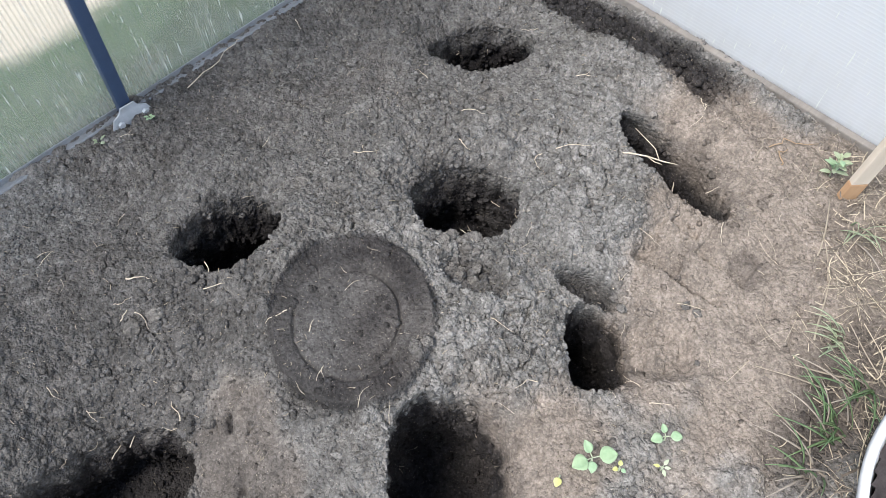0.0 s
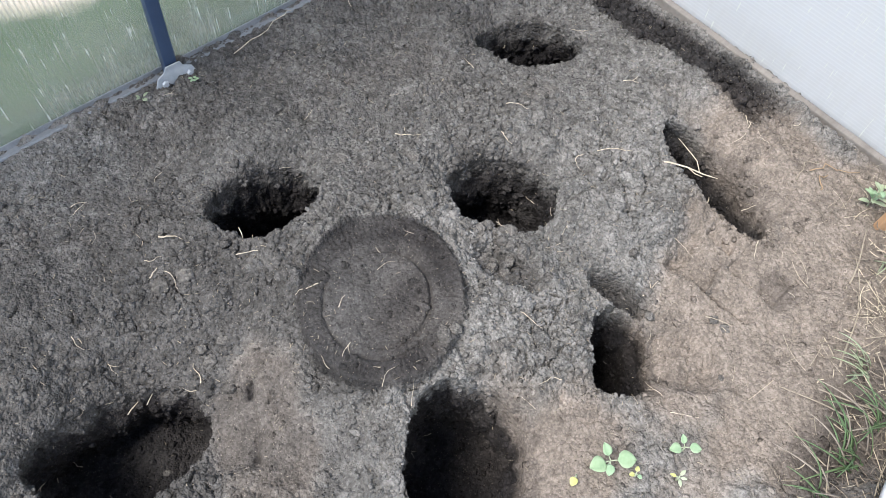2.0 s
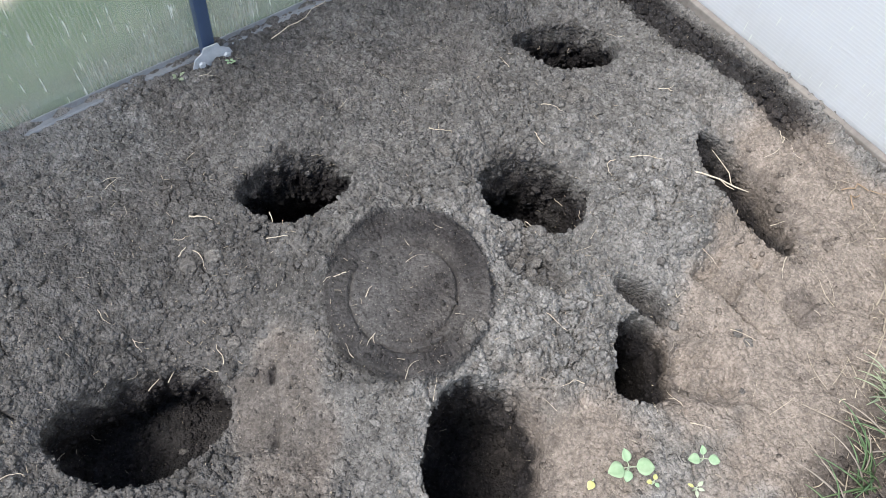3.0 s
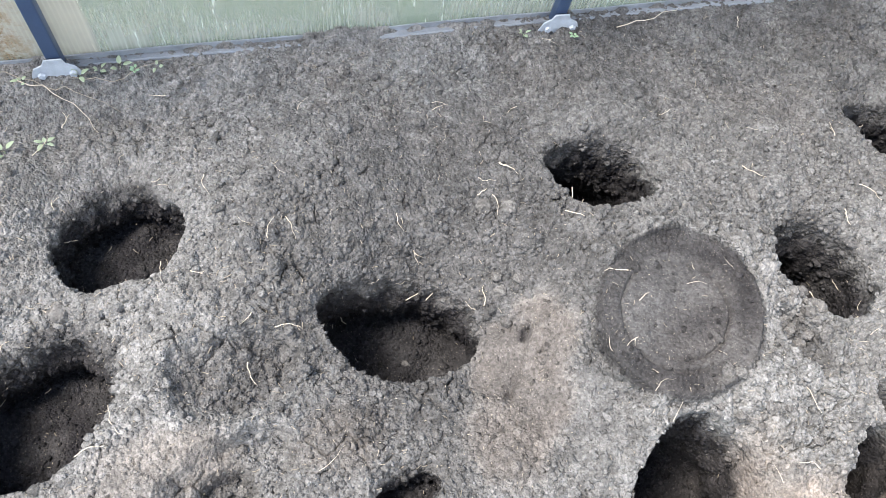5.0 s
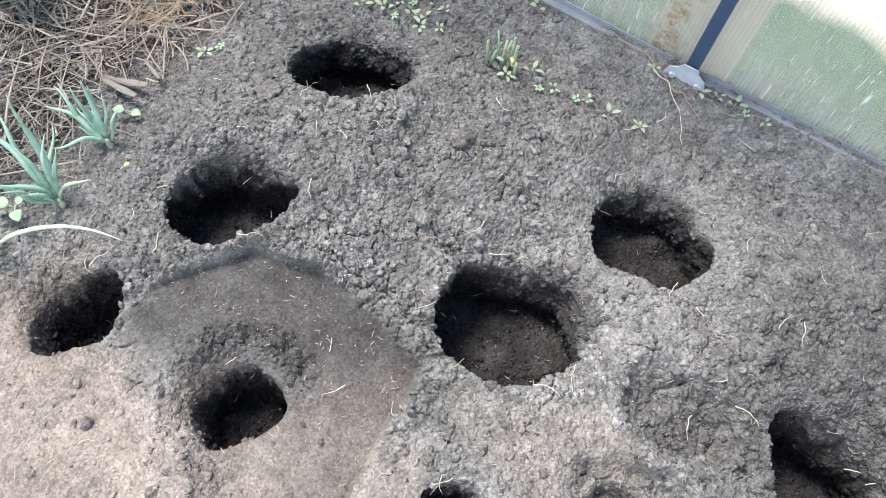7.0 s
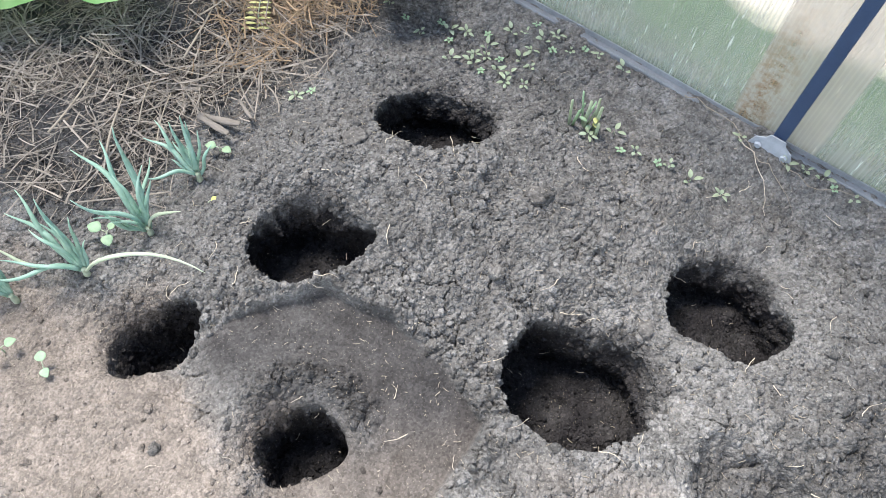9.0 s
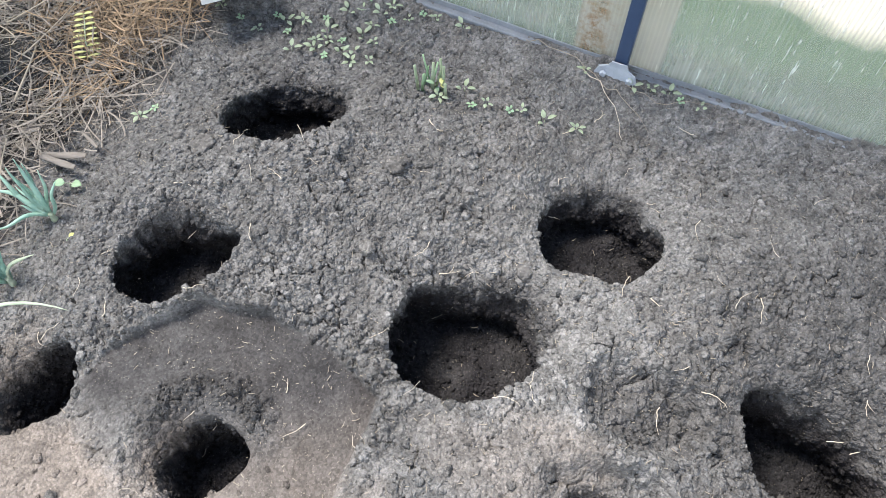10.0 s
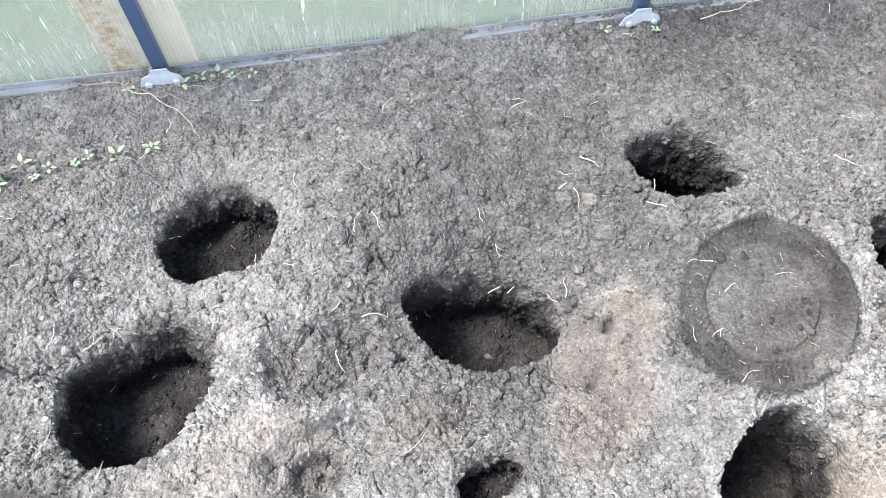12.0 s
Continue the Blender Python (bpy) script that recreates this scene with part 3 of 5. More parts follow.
        easy = slope * EASY.get(k, 0.0)
        turned = 1 + 0.07 * np.sin(math.pi * w) * (1 - slope) - 0.20 * slope * smoothstep(0.0, 0.35, w) + (0.18 * slope - 0.55 * easy) * smoothstep(0.38, 0.80, w) - 0.07 * w ** 3 - 0.10 * easy * w
        turned = turned + wall * (1 - 0.7 * easy) * (0.05 - lumps / size * 0.75 + 0.06 * soft_noise(round_wall, down, 0.045, 245 + k))
        grown = np.where(rho >= 1, rho, np.where(rho < 0.5, rho / 0.5, 1) * turned) / np.maximum(rho, 0.001)
        floor = 0.010 * soft_noise(xx, yy, 0.022, 170 + k) + 0.5 * crumb_noise(xx, yy, 0.009, 185 + k, 0.7) + 0.3 * crumb_noise(xx, yy, 0.016, 188 + k, 0.3)
        z[near] += -down + smoothstep(0.8, 1.0, w) * floor
        sx[near] += dx * (grown - 1)
        sy[near] += dy * (grown - 1)
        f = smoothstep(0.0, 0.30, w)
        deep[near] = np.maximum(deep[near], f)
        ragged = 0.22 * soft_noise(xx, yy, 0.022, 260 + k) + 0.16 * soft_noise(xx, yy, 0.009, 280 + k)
        # damp earth, coloured darker still so that the hole's shade looks deeper
        wet_shade = np.maximum(smoothstep(0.0, 0.20, w + 0.25 * ragged * (w > 0)), 0.62 * smoothstep(0.50, 0.90, slope * lip + ragged) * (k not in LOAMY))
        wet_shade = wet_shade * (1 - easy * (1 - smoothstep(-0.05, 0.32, w + 0.3 * ragged)))
        damp_shade[near] = np.maximum(damp_shade[near], wet_shade * (0.96 + 0.06 * soft_noise(xx, yy, 0.02, 230 + k)))
        damp_shade[near] = np.maximum(damp_shade[near], 0.30 * smoothstep(0.45, 0.75, slope * lip + 0.2 * soft_noise(xx, yy, 0.022, 260 + k)) * (k in LOAMY))
        loam[near] = np.maximum(loam[near] * (1 - f * (1 - easy)), slope * lip ** 0.6 * (k in LOAMY))
        smooth[near] = np.maximum(smooth[near] * (1 - f), 0.5 * slope * lip * (k in LOAMY))
    damp_shade = np.clip(damp_shade, 0, 1)
    if crumbs:
        rough = np.clip(rough, 0.08, 2.0) * (0.85 + 0.35 * soft_noise(x, y, 0.16, 301)) * (1 - 0.85 * deep)
        wx, wy = x + 0.004 * soft_noise(x, y, 0.02, 354) + 0.0012 * soft_noise(x, y, 0.006, 358), y + 0.004 * soft_noise(x, y, 0.02, 355) + 0.0012 * soft_noise(x, y, 0.006, 359)
        coarse = smoothstep(-0.45, 0.5, soft_noise(x, y, 0.13, 302) + 0.3 * soft_noise(x, y, 0.05, 303))
        pellets = 0.85 * crumb_noise(wx, wy, 0.0068, 301)
        pellets = np.maximum(pellets, 0.85 * crumb_noise(wx, wy, 0.0115, 311, 0.75))
        pellets = np.maximum(pellets, 0.80 * (0.4 + 0.6 * coarse) * crumb_noise(wx, wy, 0.0195, 321, 0.42))
        pellets = np.maximum(pellets, 0.70 * coarse * crumb_noise(wx, wy, 0.034, 331, 0.16))
        z = z + rough * (1.15 * pellets + 0.0030 * block_noise(wx, wy, 0.015, 346, 0.16))
        crust = np.clip(1.1 - 0.6 * loam, 0, 1) * (1 - deep) * (1 - 0.92 * smooth)
        brittle = np.maximum(blot(x, y, -0.97, 0.60, 0.20, 0.20, 0, 0.5, 357), np.maximum(blot(x, y, 0.70, 0.42, 0.13, 0.10, 0, 0.5, 357), blot(x, y, 0.42, 0.28, 0.12, 0.14, 0, 0.5, 357)))
        for cell, cut, width, gate in ((0.052, 0.017, 0.055, 351), (0.027, 0.011, 0.085, 352)):
            shut = 0.55 - 0.55 * brittle
            open_joint = smoothstep(shut, shut + 0.4, soft_noise(x, y, 0.07, gate) + 0.6 * soft_noise(x, y, 0.02, gate + 10))
            z = z - cut * (1 - smoothstep(0.0, width, crack_noise(wx, wy, cell, gate + 20))) * crust * open_joint
        z = z - 0.004 * (1 - smoothstep(0.0, 0.05, crack_noise(wx, wy, 0.06, 365))) * np.clip(loam, 0, 1) * (1 - deep) * smoothstep(0.0, 0.5, soft_noise(x, y, 0.09, 358))
    return sx, sy, z, np.clip(loam, 0, 1), damp_shade, np.clip(smooth, 0, 1)


def ground_z(x, y):
    return float(soil([x], [y], False)[2][0]) + 0.004


def axis(low, fine_low, fine_high, high, step):
    return np.concatenate((np.linspace(low, fine_low, max(2, int((fine_low - low) / 0.02)), endpoint=False) if fine_low > low else [], np.arange(fine_low, fine_high, step), [high]))


def build_ground():
    xs = axis(WEST_X, X0, X1, END_X - 0.004, FINE)
    ys = np.concatenate((axis(SOUTH_Y, Y0, 0.10, 0.10, 0.0028), np.arange(0.10 + FINE, 0.80, FINE), np.arange(0.80, Y1, 0.0022), [WALL_Y - 0.004]))
    gx, gy = np.meshgrid(xs, ys)
    x, y = gx.ravel(), gy.ravel()
    sx, sy, z, loam, damp_shade, smooth = soil(x, y)
    co = np.stack((x + sx, y + sy, z), 1).astype(np.float32)
    nx, ny = len(xs), len(ys)
    i = np.arange(nx * ny).reshape(ny, nx)
    quads = np.stack((i[:-1, :-1], i[:-1, 1:], i[1:, 1:], i[1:, :-1]), -1).reshape(-1, 4)
    data = bpy.data.meshes.new("ground")
    data.vertices.add(len(co))
    data.vertices.foreach_set("co", co.ravel())
    data.loops.add(quads.size)
    data.loops.foreach_set("vertex_index", quads.ravel().astype(np.int32))
    data.polygons.add(len(quads))
    data.polygons.foreach_set("loop_start", np.arange(0, quads.size, 4, dtype=np.int32))
    data.update(calc_edges=True)
    data.shade_smooth()
    for name, values in (("loam", loam), ("damp_shade", damp_shade), ("smooth", smooth), ("tone", 0.5 + (1 - 0.6 * smooth) * (0.3 * soft_noise(x, y, 0.013, 471) + 0.2 * soft_noise(x, y, 0.005, 472)))):
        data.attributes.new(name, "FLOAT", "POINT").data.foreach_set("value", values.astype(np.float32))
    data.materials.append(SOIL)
    return tagged(new("ground", data), "dry crumbly grey garden soil bed with freshly dug round holes", "soil", kind="structure")


build_ground()


def build_outside():
    """The land round the greenhouse, out to the horizon, with an opening where the house stands."""
    inner = [(WEST_X - 0.02, SOUTH_Y - 0.02), (END_X + 0.012, SOUTH_Y - 0.02), (END_X + 0.012, WALL_Y + 0.012), (WEST_X - 0.02, WALL_Y + 0.012)]
    outer = [(-900, -900), (900, -900), (900, 900), (-900, 900)]
    verts = [(*p, -0.05) for p in inner] + [(*p, -0.05) for p in outer]
    faces = [(i, 4 + i, 4 + (i + 1) % 4, (i + 1) % 4) for i in range(4)]
    ob = raw("lawn", verts, [f[::-1] for f in faces], OUTSIDE, smooth=False)
    tagged(ob, "grass strip and pale dry ground outside the greenhouse", "lawn", kind="structure")


build_outside()


# ---- the greenhouse ----
def wall_sheet(name, material, x0, x1, y0, y1, z0, z1, label):
    ob = finish(name, box(bmesh.new(), x0, x1, y0, y1, z0, z1), material, smooth=False)
    return tagged(ob, label, "wall", kind="structure")


EAVES = 1.35
wall_sheet("wall_north", SIDE_SHEET, WEST_X, END_X, WALL_Y, WALL_Y + 0.006, -0.06, EAVES, "dirty ribbed translucent polycarbonate side wall of the greenhouse")
wall_sheet("wall_east", END_SHEET, END_X, END_X + 0.006, SOUTH_Y, WALL_Y - 0.002, -0.06, 2.1, "milky white ribbed polycarbonate end wall")
wall_sheet("wall_south", ROOF_SHEET, WEST_X, END_X, SOUTH_Y - 0.006, SOUTH_Y, -0.06, EAVES, "ribbed translucent polycarbonate side wall")
wall_sheet("wall_west", ROOF_SHEET, WEST_X - 0.006, WEST_X, SOUTH_Y, WALL_Y, -0.06, 2.1, "translucent polycarbonate end wall of the greenhouse")


def build_roof():
    mid, half = (SOUTH_Y + WALL_Y) / 2, (WALL_Y - SOUTH_Y) / 2 + 0.006
    verts, faces = [], []
    steps = 20
    for k in range(steps + 1):
        a = math.pi * k / steps
        for x in (WEST_X, END_X):
            verts.append((x, mid + half * math.cos(a), EAVES + 0.75 * math.sin(a)))
    for k in range(steps):
        faces.append((2 * k, 2 * k + 1, 2 * k + 3, 2 * k + 2))
    ob = raw("ceiling", verts, faces, ROOF_SHEET)
    tagged(ob, "arched clear polycarbonate greenhouse roof", "roof", kind="structure")


build_roof()


def build_rail():
    """The galvanised channel that lies along the foot of the side wall."""
    bm = bmesh.new()
    section = ((-0.004, -0.060), (-0.004, -0.010), (-0.002, -0.007), (0.013, -0.011), (0.015, -0.001), (0.018, -0.001), (0.018, -0.060))
    xs = np.linspace(WEST_X + 0.01, END_X - 0.005, 40)
    rows = []
    for x in xs:
        wave = 0.003 * math.sin(3.1 * x) + 0.002 * math.sin(11 * x + 1)
        rows.append([bm.verts.new((x, WALL_Y - 0.023 + p, q + wave)) for p, q in section])
    for a, b in zip(rows, rows[1:]):
        for k in range(len(section) - 1):
            bm.faces.new((a[k], b[k], b[k + 1], a[k + 1]))
    bm.faces.new(rows[0][::-1])
    bm.faces.new(rows[-1])
    tagged(finish("base_rail", bm, RAIL, smooth=False), "dirty galvanised steel base rail along the side wall", "rail", kind="structure")


build_rail()


def build_sill():
    bm = box(bmesh.new(), END_X - 0.022, END_X - 0.006, SOUTH_Y + 0.01, WALL_Y - 0.045, -0.06, 0.014, 0.003)
    tagged(finish("baseboard", bm, GREY_WOOD, smooth=False), "weathered wooden base board below the end wall", "board", kind="structure")


build_sill()


def build_post():
    """A steel upright with a galvanised foot bracket."""
    post = new("greenhouse_post")
    part("tube", box(bmesh.new(), -0.013, 0.013, -0.012, 0.012, -0.03, EAVES, 0.003), BLUE_STEEL, post, "dark blue painted square steel tube")
    bm = bmesh.new()
    outline = ((-0.046, -0.030), (0.042, -0.034), (0.050, -0.008), (0.040, 0.018), (0.022, 0.026), (0.017, 0.040), (-0.017, 0.040), (-0.024, 0.026), (-0.042, 0.020), (-0.052, -0.006))
    front = [bm.verts.new((x, -0.0165 - (0.004 if abs(x) > 0.03 else 0.0) + 0.08 * min(z, 0) * 1.2, z)) for x, z in outline]
    bm.faces.new(front[::-1])
    made = bmesh.ops.extrude_face_region(bm, geom=bm.faces[:])
    bmesh.ops.translate(bm, vec=(0, 0.003, 0), verts=[v for v in made["geom"] if isinstance(v, bmesh.types.BMVert)])
    for v in bm.verts:
        v.co = Vector((v.co.x * 0.90, v.co.y - 0.004, v.co.z * 0.84 - 0.008))
    bracket = part("bracket", bm, ZINC, post, "bent galvanised steel foot bracket", False)
    for x in (-0.030, 0.030):
        bm = bmesh.new()
        bmesh.ops.create_cone(bm, cap_ends=True, segments=6, radius1=0.0075, radius2=0.0065, depth=0.006, matrix=pose(x * 0.90, -0.0280, -0.006, 90))
        part("bolt", bm, ZINC, bracket, smooth=False)
    tagged(post, "dark blue steel greenhouse post with a galvanised foot bracket", "post", "greenhouse posts")
    return post


post = build_post()
post.matrix_basis = pose(0.247, 1.200, 0.0, 0, 2.5, 0)
for px in (-0.728, -1.724, -2.71):
    copy_thing(post, pose(px, 1.200, 0.0))


# ---- loose soil ----
def surface(points):
    """Heights of the crumbly surface at plan points (an array of x, y)."""
    points = np.asarray(points, float)
    return soil(points[:, 0], points[:, 1])[2]


def laid(points):
    """Places on the soil's surface at plan points, carried along where a wall leans or is undercut."""
    points = np.asarray(points, float)
    sx, sy, z = soil(points[:, 0], points[:, 1])[:3]
    return np.stack((points[:, 0] + sx, points[:, 1] + sy, z), 1)


def hole_share(x, y, grow=1.0):
    """True where a plan point lies in a dug hole."""
    hit = np.zeros(len(x), bool)
    for cx, cy, hl, hw, turn, *rest in HOLES:
        c, s = math.cos(radians(turn)), math.sin(radians(turn))
        dx, dy = x - cx, y - cy
        hit |= np.hypot((dx * c + dy * s) / hl, (dy * c - dx * s) / hw) < grow
    return hit


def ico_sphere(divisions):
    bm = bmesh.new()
    bmesh.ops.create_icosphere(bm, subdivisions=divisions, radius=1.0)
    verts = np.array([v.co[:] for v in bm.verts])
    faces = np.array([[v.index for v in f.verts] for f in bm.faces])
    bm.free()
    return verts, faces


def quick_mesh(name, verts, faces, material):
    """A mesh from arrays: n points and equal-sided faces."""
    data = bpy.data.meshes.new(name)
    data.vertices.add(len(verts))
    data.vertices.foreach_set("co", verts.astype(np.float32).ravel())
    data.loops.add(faces.size)
    data.loops.foreach_set("vertex_index", faces.ravel().astype(np.int32))
    data.polygons.add(len(faces))
    data.polygons.foreach_set("loop_start", np.arange(0, faces.size, faces.shape[1], dtype=np.int32))
    data.update(calc_edges=True)
    data.materials.append(material)
    return data


def turns(rng, count):
    """Random rotation matrices."""
    q = rng.normal(size=(count, 4))
    q /= np.linalg.norm(q, axis=1)[:, None]
    w, x, y, z = q.T
    return np.stack((1 - 2 * (y * y + z * z), 2 * (x * y - z * w), 2 * (x * z + y * w), 2 * (x * y + z * w), 1 - 2 * (x * x + z * z), 2 * (y * z - x * w),
                     2 * (x * z - y * w), 2 * (y * z + x * w), 1 - 2 * (x * x + y * y)), 1).reshape(-1, 3, 3)


def crumb_field(name, x, y, radius, seed, sink, label, fine=1):
    """Angular crumbs bedded in the soil, of the soil's own kind at each spot."""
    rng = np.random.RandomState(seed)
    sx, sy, z, loam, damp_shade, smooth = soil(x, y)
    n = len(x)
    base, faces = ico_sphere(fine)
    shapes = base[None] * (0.66 + 0.58 * rng.rand(n, len(base), 1)) * rng.uniform(0.70, 1.30, (n, 1, 3)) * radius[:, None, None]
    shapes = np.einsum("nij,nkj->nki", turns(rng, n), shapes) * np.array((1.0, 1.0, 0.70))
    shapes += np.stack((x + sx, y + sy, z - sink * radius), 1)[:, None]
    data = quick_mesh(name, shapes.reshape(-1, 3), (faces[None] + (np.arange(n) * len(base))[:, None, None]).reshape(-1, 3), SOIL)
    for key, values in (("loam", loam), ("damp_shade", damp_shade), ("smooth", 0.3 + 0 * smooth), ("tone", rng.rand(n))):
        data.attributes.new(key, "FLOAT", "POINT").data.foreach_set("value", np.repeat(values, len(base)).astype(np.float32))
    tagged(new(name, data), label, "soil crumbs", kind="stuff")


def build_crumbs(seed):
    rng = np.random.RandomState(seed)
    cell = 0.0072
    gx, gy = np.meshgrid(np.arange(-1.75, 1.19, cell), np.arange(-0.25, 1.185, cell))
    x = gx.ravel() + cell * rng.uniform(-0.65, 0.65, gx.size)
    y = gy.ravel() + cell * rng.uniform(-0.65, 0.65, gx.size)
    sx, sy, z, loam, damp_shade, smooth = soil(x, y)
    patchy = 0.25 + 0.70 * smoothstep(-0.5, 0.3, soft_noise(x, y, 0.11, 401) + 0.4 * soft_noise(x, y, 0.03, 402))
    keep = rng.rand(len(x)) < np.clip((1 - 0.96 * smooth ** 1.5) * (1 - 0.45 * loam) * patchy, 0.02, 1)
    keep &= ~hole_share(x, y, 0.98)
    x, y = x[keep], y[keep]
    size = 0.75 + 0.5 * smoothstep(-0.4, 0.5, soft_noise(x, y, 0.14, 403))
    radius = (0.0017 + 0.0055 * rng.rand(len(x)) ** 2.6) * size
    crumb_field("soil_crumbs", x, y, radius, seed + 1, 0.30, "loose dry grey soil crumbs lying on the bed")


build_crumbs(3)


def build_pellets(seed):
    """Rounded lumps of broken soil, gathered in loose drifts."""
    rng = np.random.RandomState(seed)
    x, y = rng.uniform(-1.72, 1.15, 16000), rng.uniform(-0.2, 1.17, 16000)
    sx, sy, z, loam, damp_shade, smooth = soil(x, y, False)
    drift = smoothstep(0.0, 0.7, soft_noise(x, y, 0.10, 405) + 0.5 * soft_noise(x, y, 0.035, 406))
    keep = rng.rand(len(x)) < (0.05 + 0.60 * drift) * (1 - 0.98 * smooth ** 1.5) * (1 - 0.2 * loam)
    keep &= ~hole_share(x, y, 1.06)
    x, y = x[keep], y[keep]
    crumb_field("soil_pellets", x, y, 0.0040 + 0.0065 * rng.rand(len(x)) ** 2.5, seed + 1, 0.15, "rounded dry lumps of broken soil lying in drifts on the bed", 2)


build_pellets(23)


def build_wall_crumbs(seed):
    """Damp lumps that stick out of the walls of the holes, coloured darker for the shade there."""
    rng = np.random.RandomState(seed)
    xs, ys = [], []
    for cx, cy, hl, hw, turn, depth, *rest in HOLES:
        n = int(40000 * depth * (hl + hw) / 2)
        a = rng.uniform(0, 2 * math.pi, n)
        f = rng.rand(n)
        rho = 1.0 - 0.5 * (1 - (1 - f) ** 0.74) + rng.normal(0, 0.012, n)
        u, v = hl * rho * np.cos(a), hw * rho * np.sin(a)
        c, s = math.cos(radians(turn)), math.sin(radians(turn))
        xs.append(cx + u * c - v * s)
        ys.append(cy + u * s + v * c)
    x, y = np.concatenate(xs), np.concatenate(ys)
    radius = 0.0020 + 0.0060 * rng.rand(len(x)) ** 3.5
    crumb_field("hole_crumbs", x, y, radius, seed + 1, 0.1, "damp soil lumps in the walls of the holes, darkened for shade")


build_wall_crumbs(13)


def build_trough_crumbs(seed):
    """Coarse lumps heaped along the end wall, with the shade there in their colour."""
    rng = np.random.RandomState(seed)
    y = rng.uniform(0.36, 1.17, 900)
    x = 1.125 + rng.normal(0, 0.026, len(y)) + 0.02 * soft_noise(y, y, 0.12, 411)
    keep = x < 1.172
    crumb_field("dark_crumbs", x[keep], y[keep], 0.0035 + 0.010 * rng.rand(int(keep.sum())) ** 2.5, seed + 1, 0.1, "coarse soil lumps along the foot of the end wall, darkened for shade")


build_trough_crumbs(17)


def build_floor_crumbs(count, seed):
    """Damp crumbs that fell to the bottoms of the holes, coloured darker for the shade there."""
    rng = np.random.RandomState(seed)
    xs, ys = [], []
    for cx, cy, hl, hw, turn, *rest in HOLES:
        a, r = rng.uniform(0, 2 * math.pi, count), 0.50 * np.sqrt(rng.rand(count))
        u, v = hl * r * np.cos(a), hw * r * np.sin(a)
        c, s = math.cos(radians(turn)), math.sin(radians(turn))
        xs.append(cx + u * c - v * s)
        ys.append(cy + u * s + v * c)
    x, y = np.concatenate(xs), np.concatenate(ys)
    crumb_field("damp_crumbs", x, y, 0.0018 + 0.0060 * rng.rand(len(x)) ** 3, seed + 1, 0.1, "damp soil crumbs at the bottoms of the holes, darkened for shade")


HUMUS = plain_material("dark_earth", (0.024, 0.021, 0.023), (0.064, 0.058, 0.061), 60, 0.95, 0.0, 0.5, 0.002, 0.1)
build_floor_crumbs(260, 5)


def build_chaff(count, seed):
    """Tiny splinters of straw and root strewn over the soil."""
    rng = np.random.RandomState(seed)
    x = rng.uniform(-1.75, 1.17, count)
    y = rng.uniform(-0.25, 1.19, count)
    keep = ~hole_share(x, y, 1.05) | (rng.rand(count) < 0.3)
    keep &= rng.rand(count) < 0.55 + 0.45 * soft_noise(x, y, 0.2, 411)
    x, y = x[keep], y[keep]
    n = len(x)
    z = surface(np.stack((x, y), 1)) + 0.0016
    length = 0.0025 + 0.010 * rng.rand(n) ** 3
    width = 0.00028 + 0.00035 * rng.rand(n)
    a = rng.uniform(0, 2 * math.pi, n)
    rise = rng.normal(0, 0.25, n)
    bend = rng.normal(0, 0.25, n) * length
    d = np.stack((np.cos(a), np.sin(a), rise), 1)
    side = np.stack((-np.sin(a), np.cos(a), 0 * a), 1)
    rows = []
    for t in (-0.5, 0.0, 0.5):
        mid = np.stack((x, y, z + 0.001), 1) + d * (t * length)[:, None] + side * (bend * (0.25 - t * t))[:, None]
        up = np.array((0, 0, 1.0)) * width[:, None] * 0.8
        rows += [mid - side * width[:, None], mid + up, mid + side * width[:, None]]
    verts = np.stack(rows, 1)
    quads = np.array([(0, 3, 4, 1), (1, 4, 5, 2), (3, 6, 7, 4), (4, 7, 8, 5)])
    data = quick_mesh("chaff", verts.reshape(-1, 3), (quads[None] + (np.arange(n) * 9)[:, None, None]).reshape(-1, 4), CHAFF)
    tagged(new("chaff", data), "pale straw splinters and root bits on the soil", "chaff", kind="stuff")


build_chaff(9500, 7)


def clod_shape(seed):
    bm = bmesh.new()
    bmesh.ops.create_icosphere(bm, subdivisions=3, radius=1.0)
    rng = random.Random(seed)
    stretch = Vector((rng.uniform(0.85, 1.35), rng.uniform(0.75, 1.0), rng.uniform(0.55, 0.8)))
    shift = Vector((seed * 3.7, seed * 1.3, 0))
    for v in bm.verts:
        k = 1 + 0.32 * noise.noise(v.co * 1.3 + shift) + 0.30 * noise.noise(v.co * 2.9 + shift) - 0.16 * abs(noise.noise(v.co * 4.2 + shift)) + 0.15 * noise.noise(v.co * 8 + shift)
        v.co = Vector((v.co.x * stretch.x, v.co.y * stretch.y, v.co.z * stretch.z)) * k * 0.012
    return bm


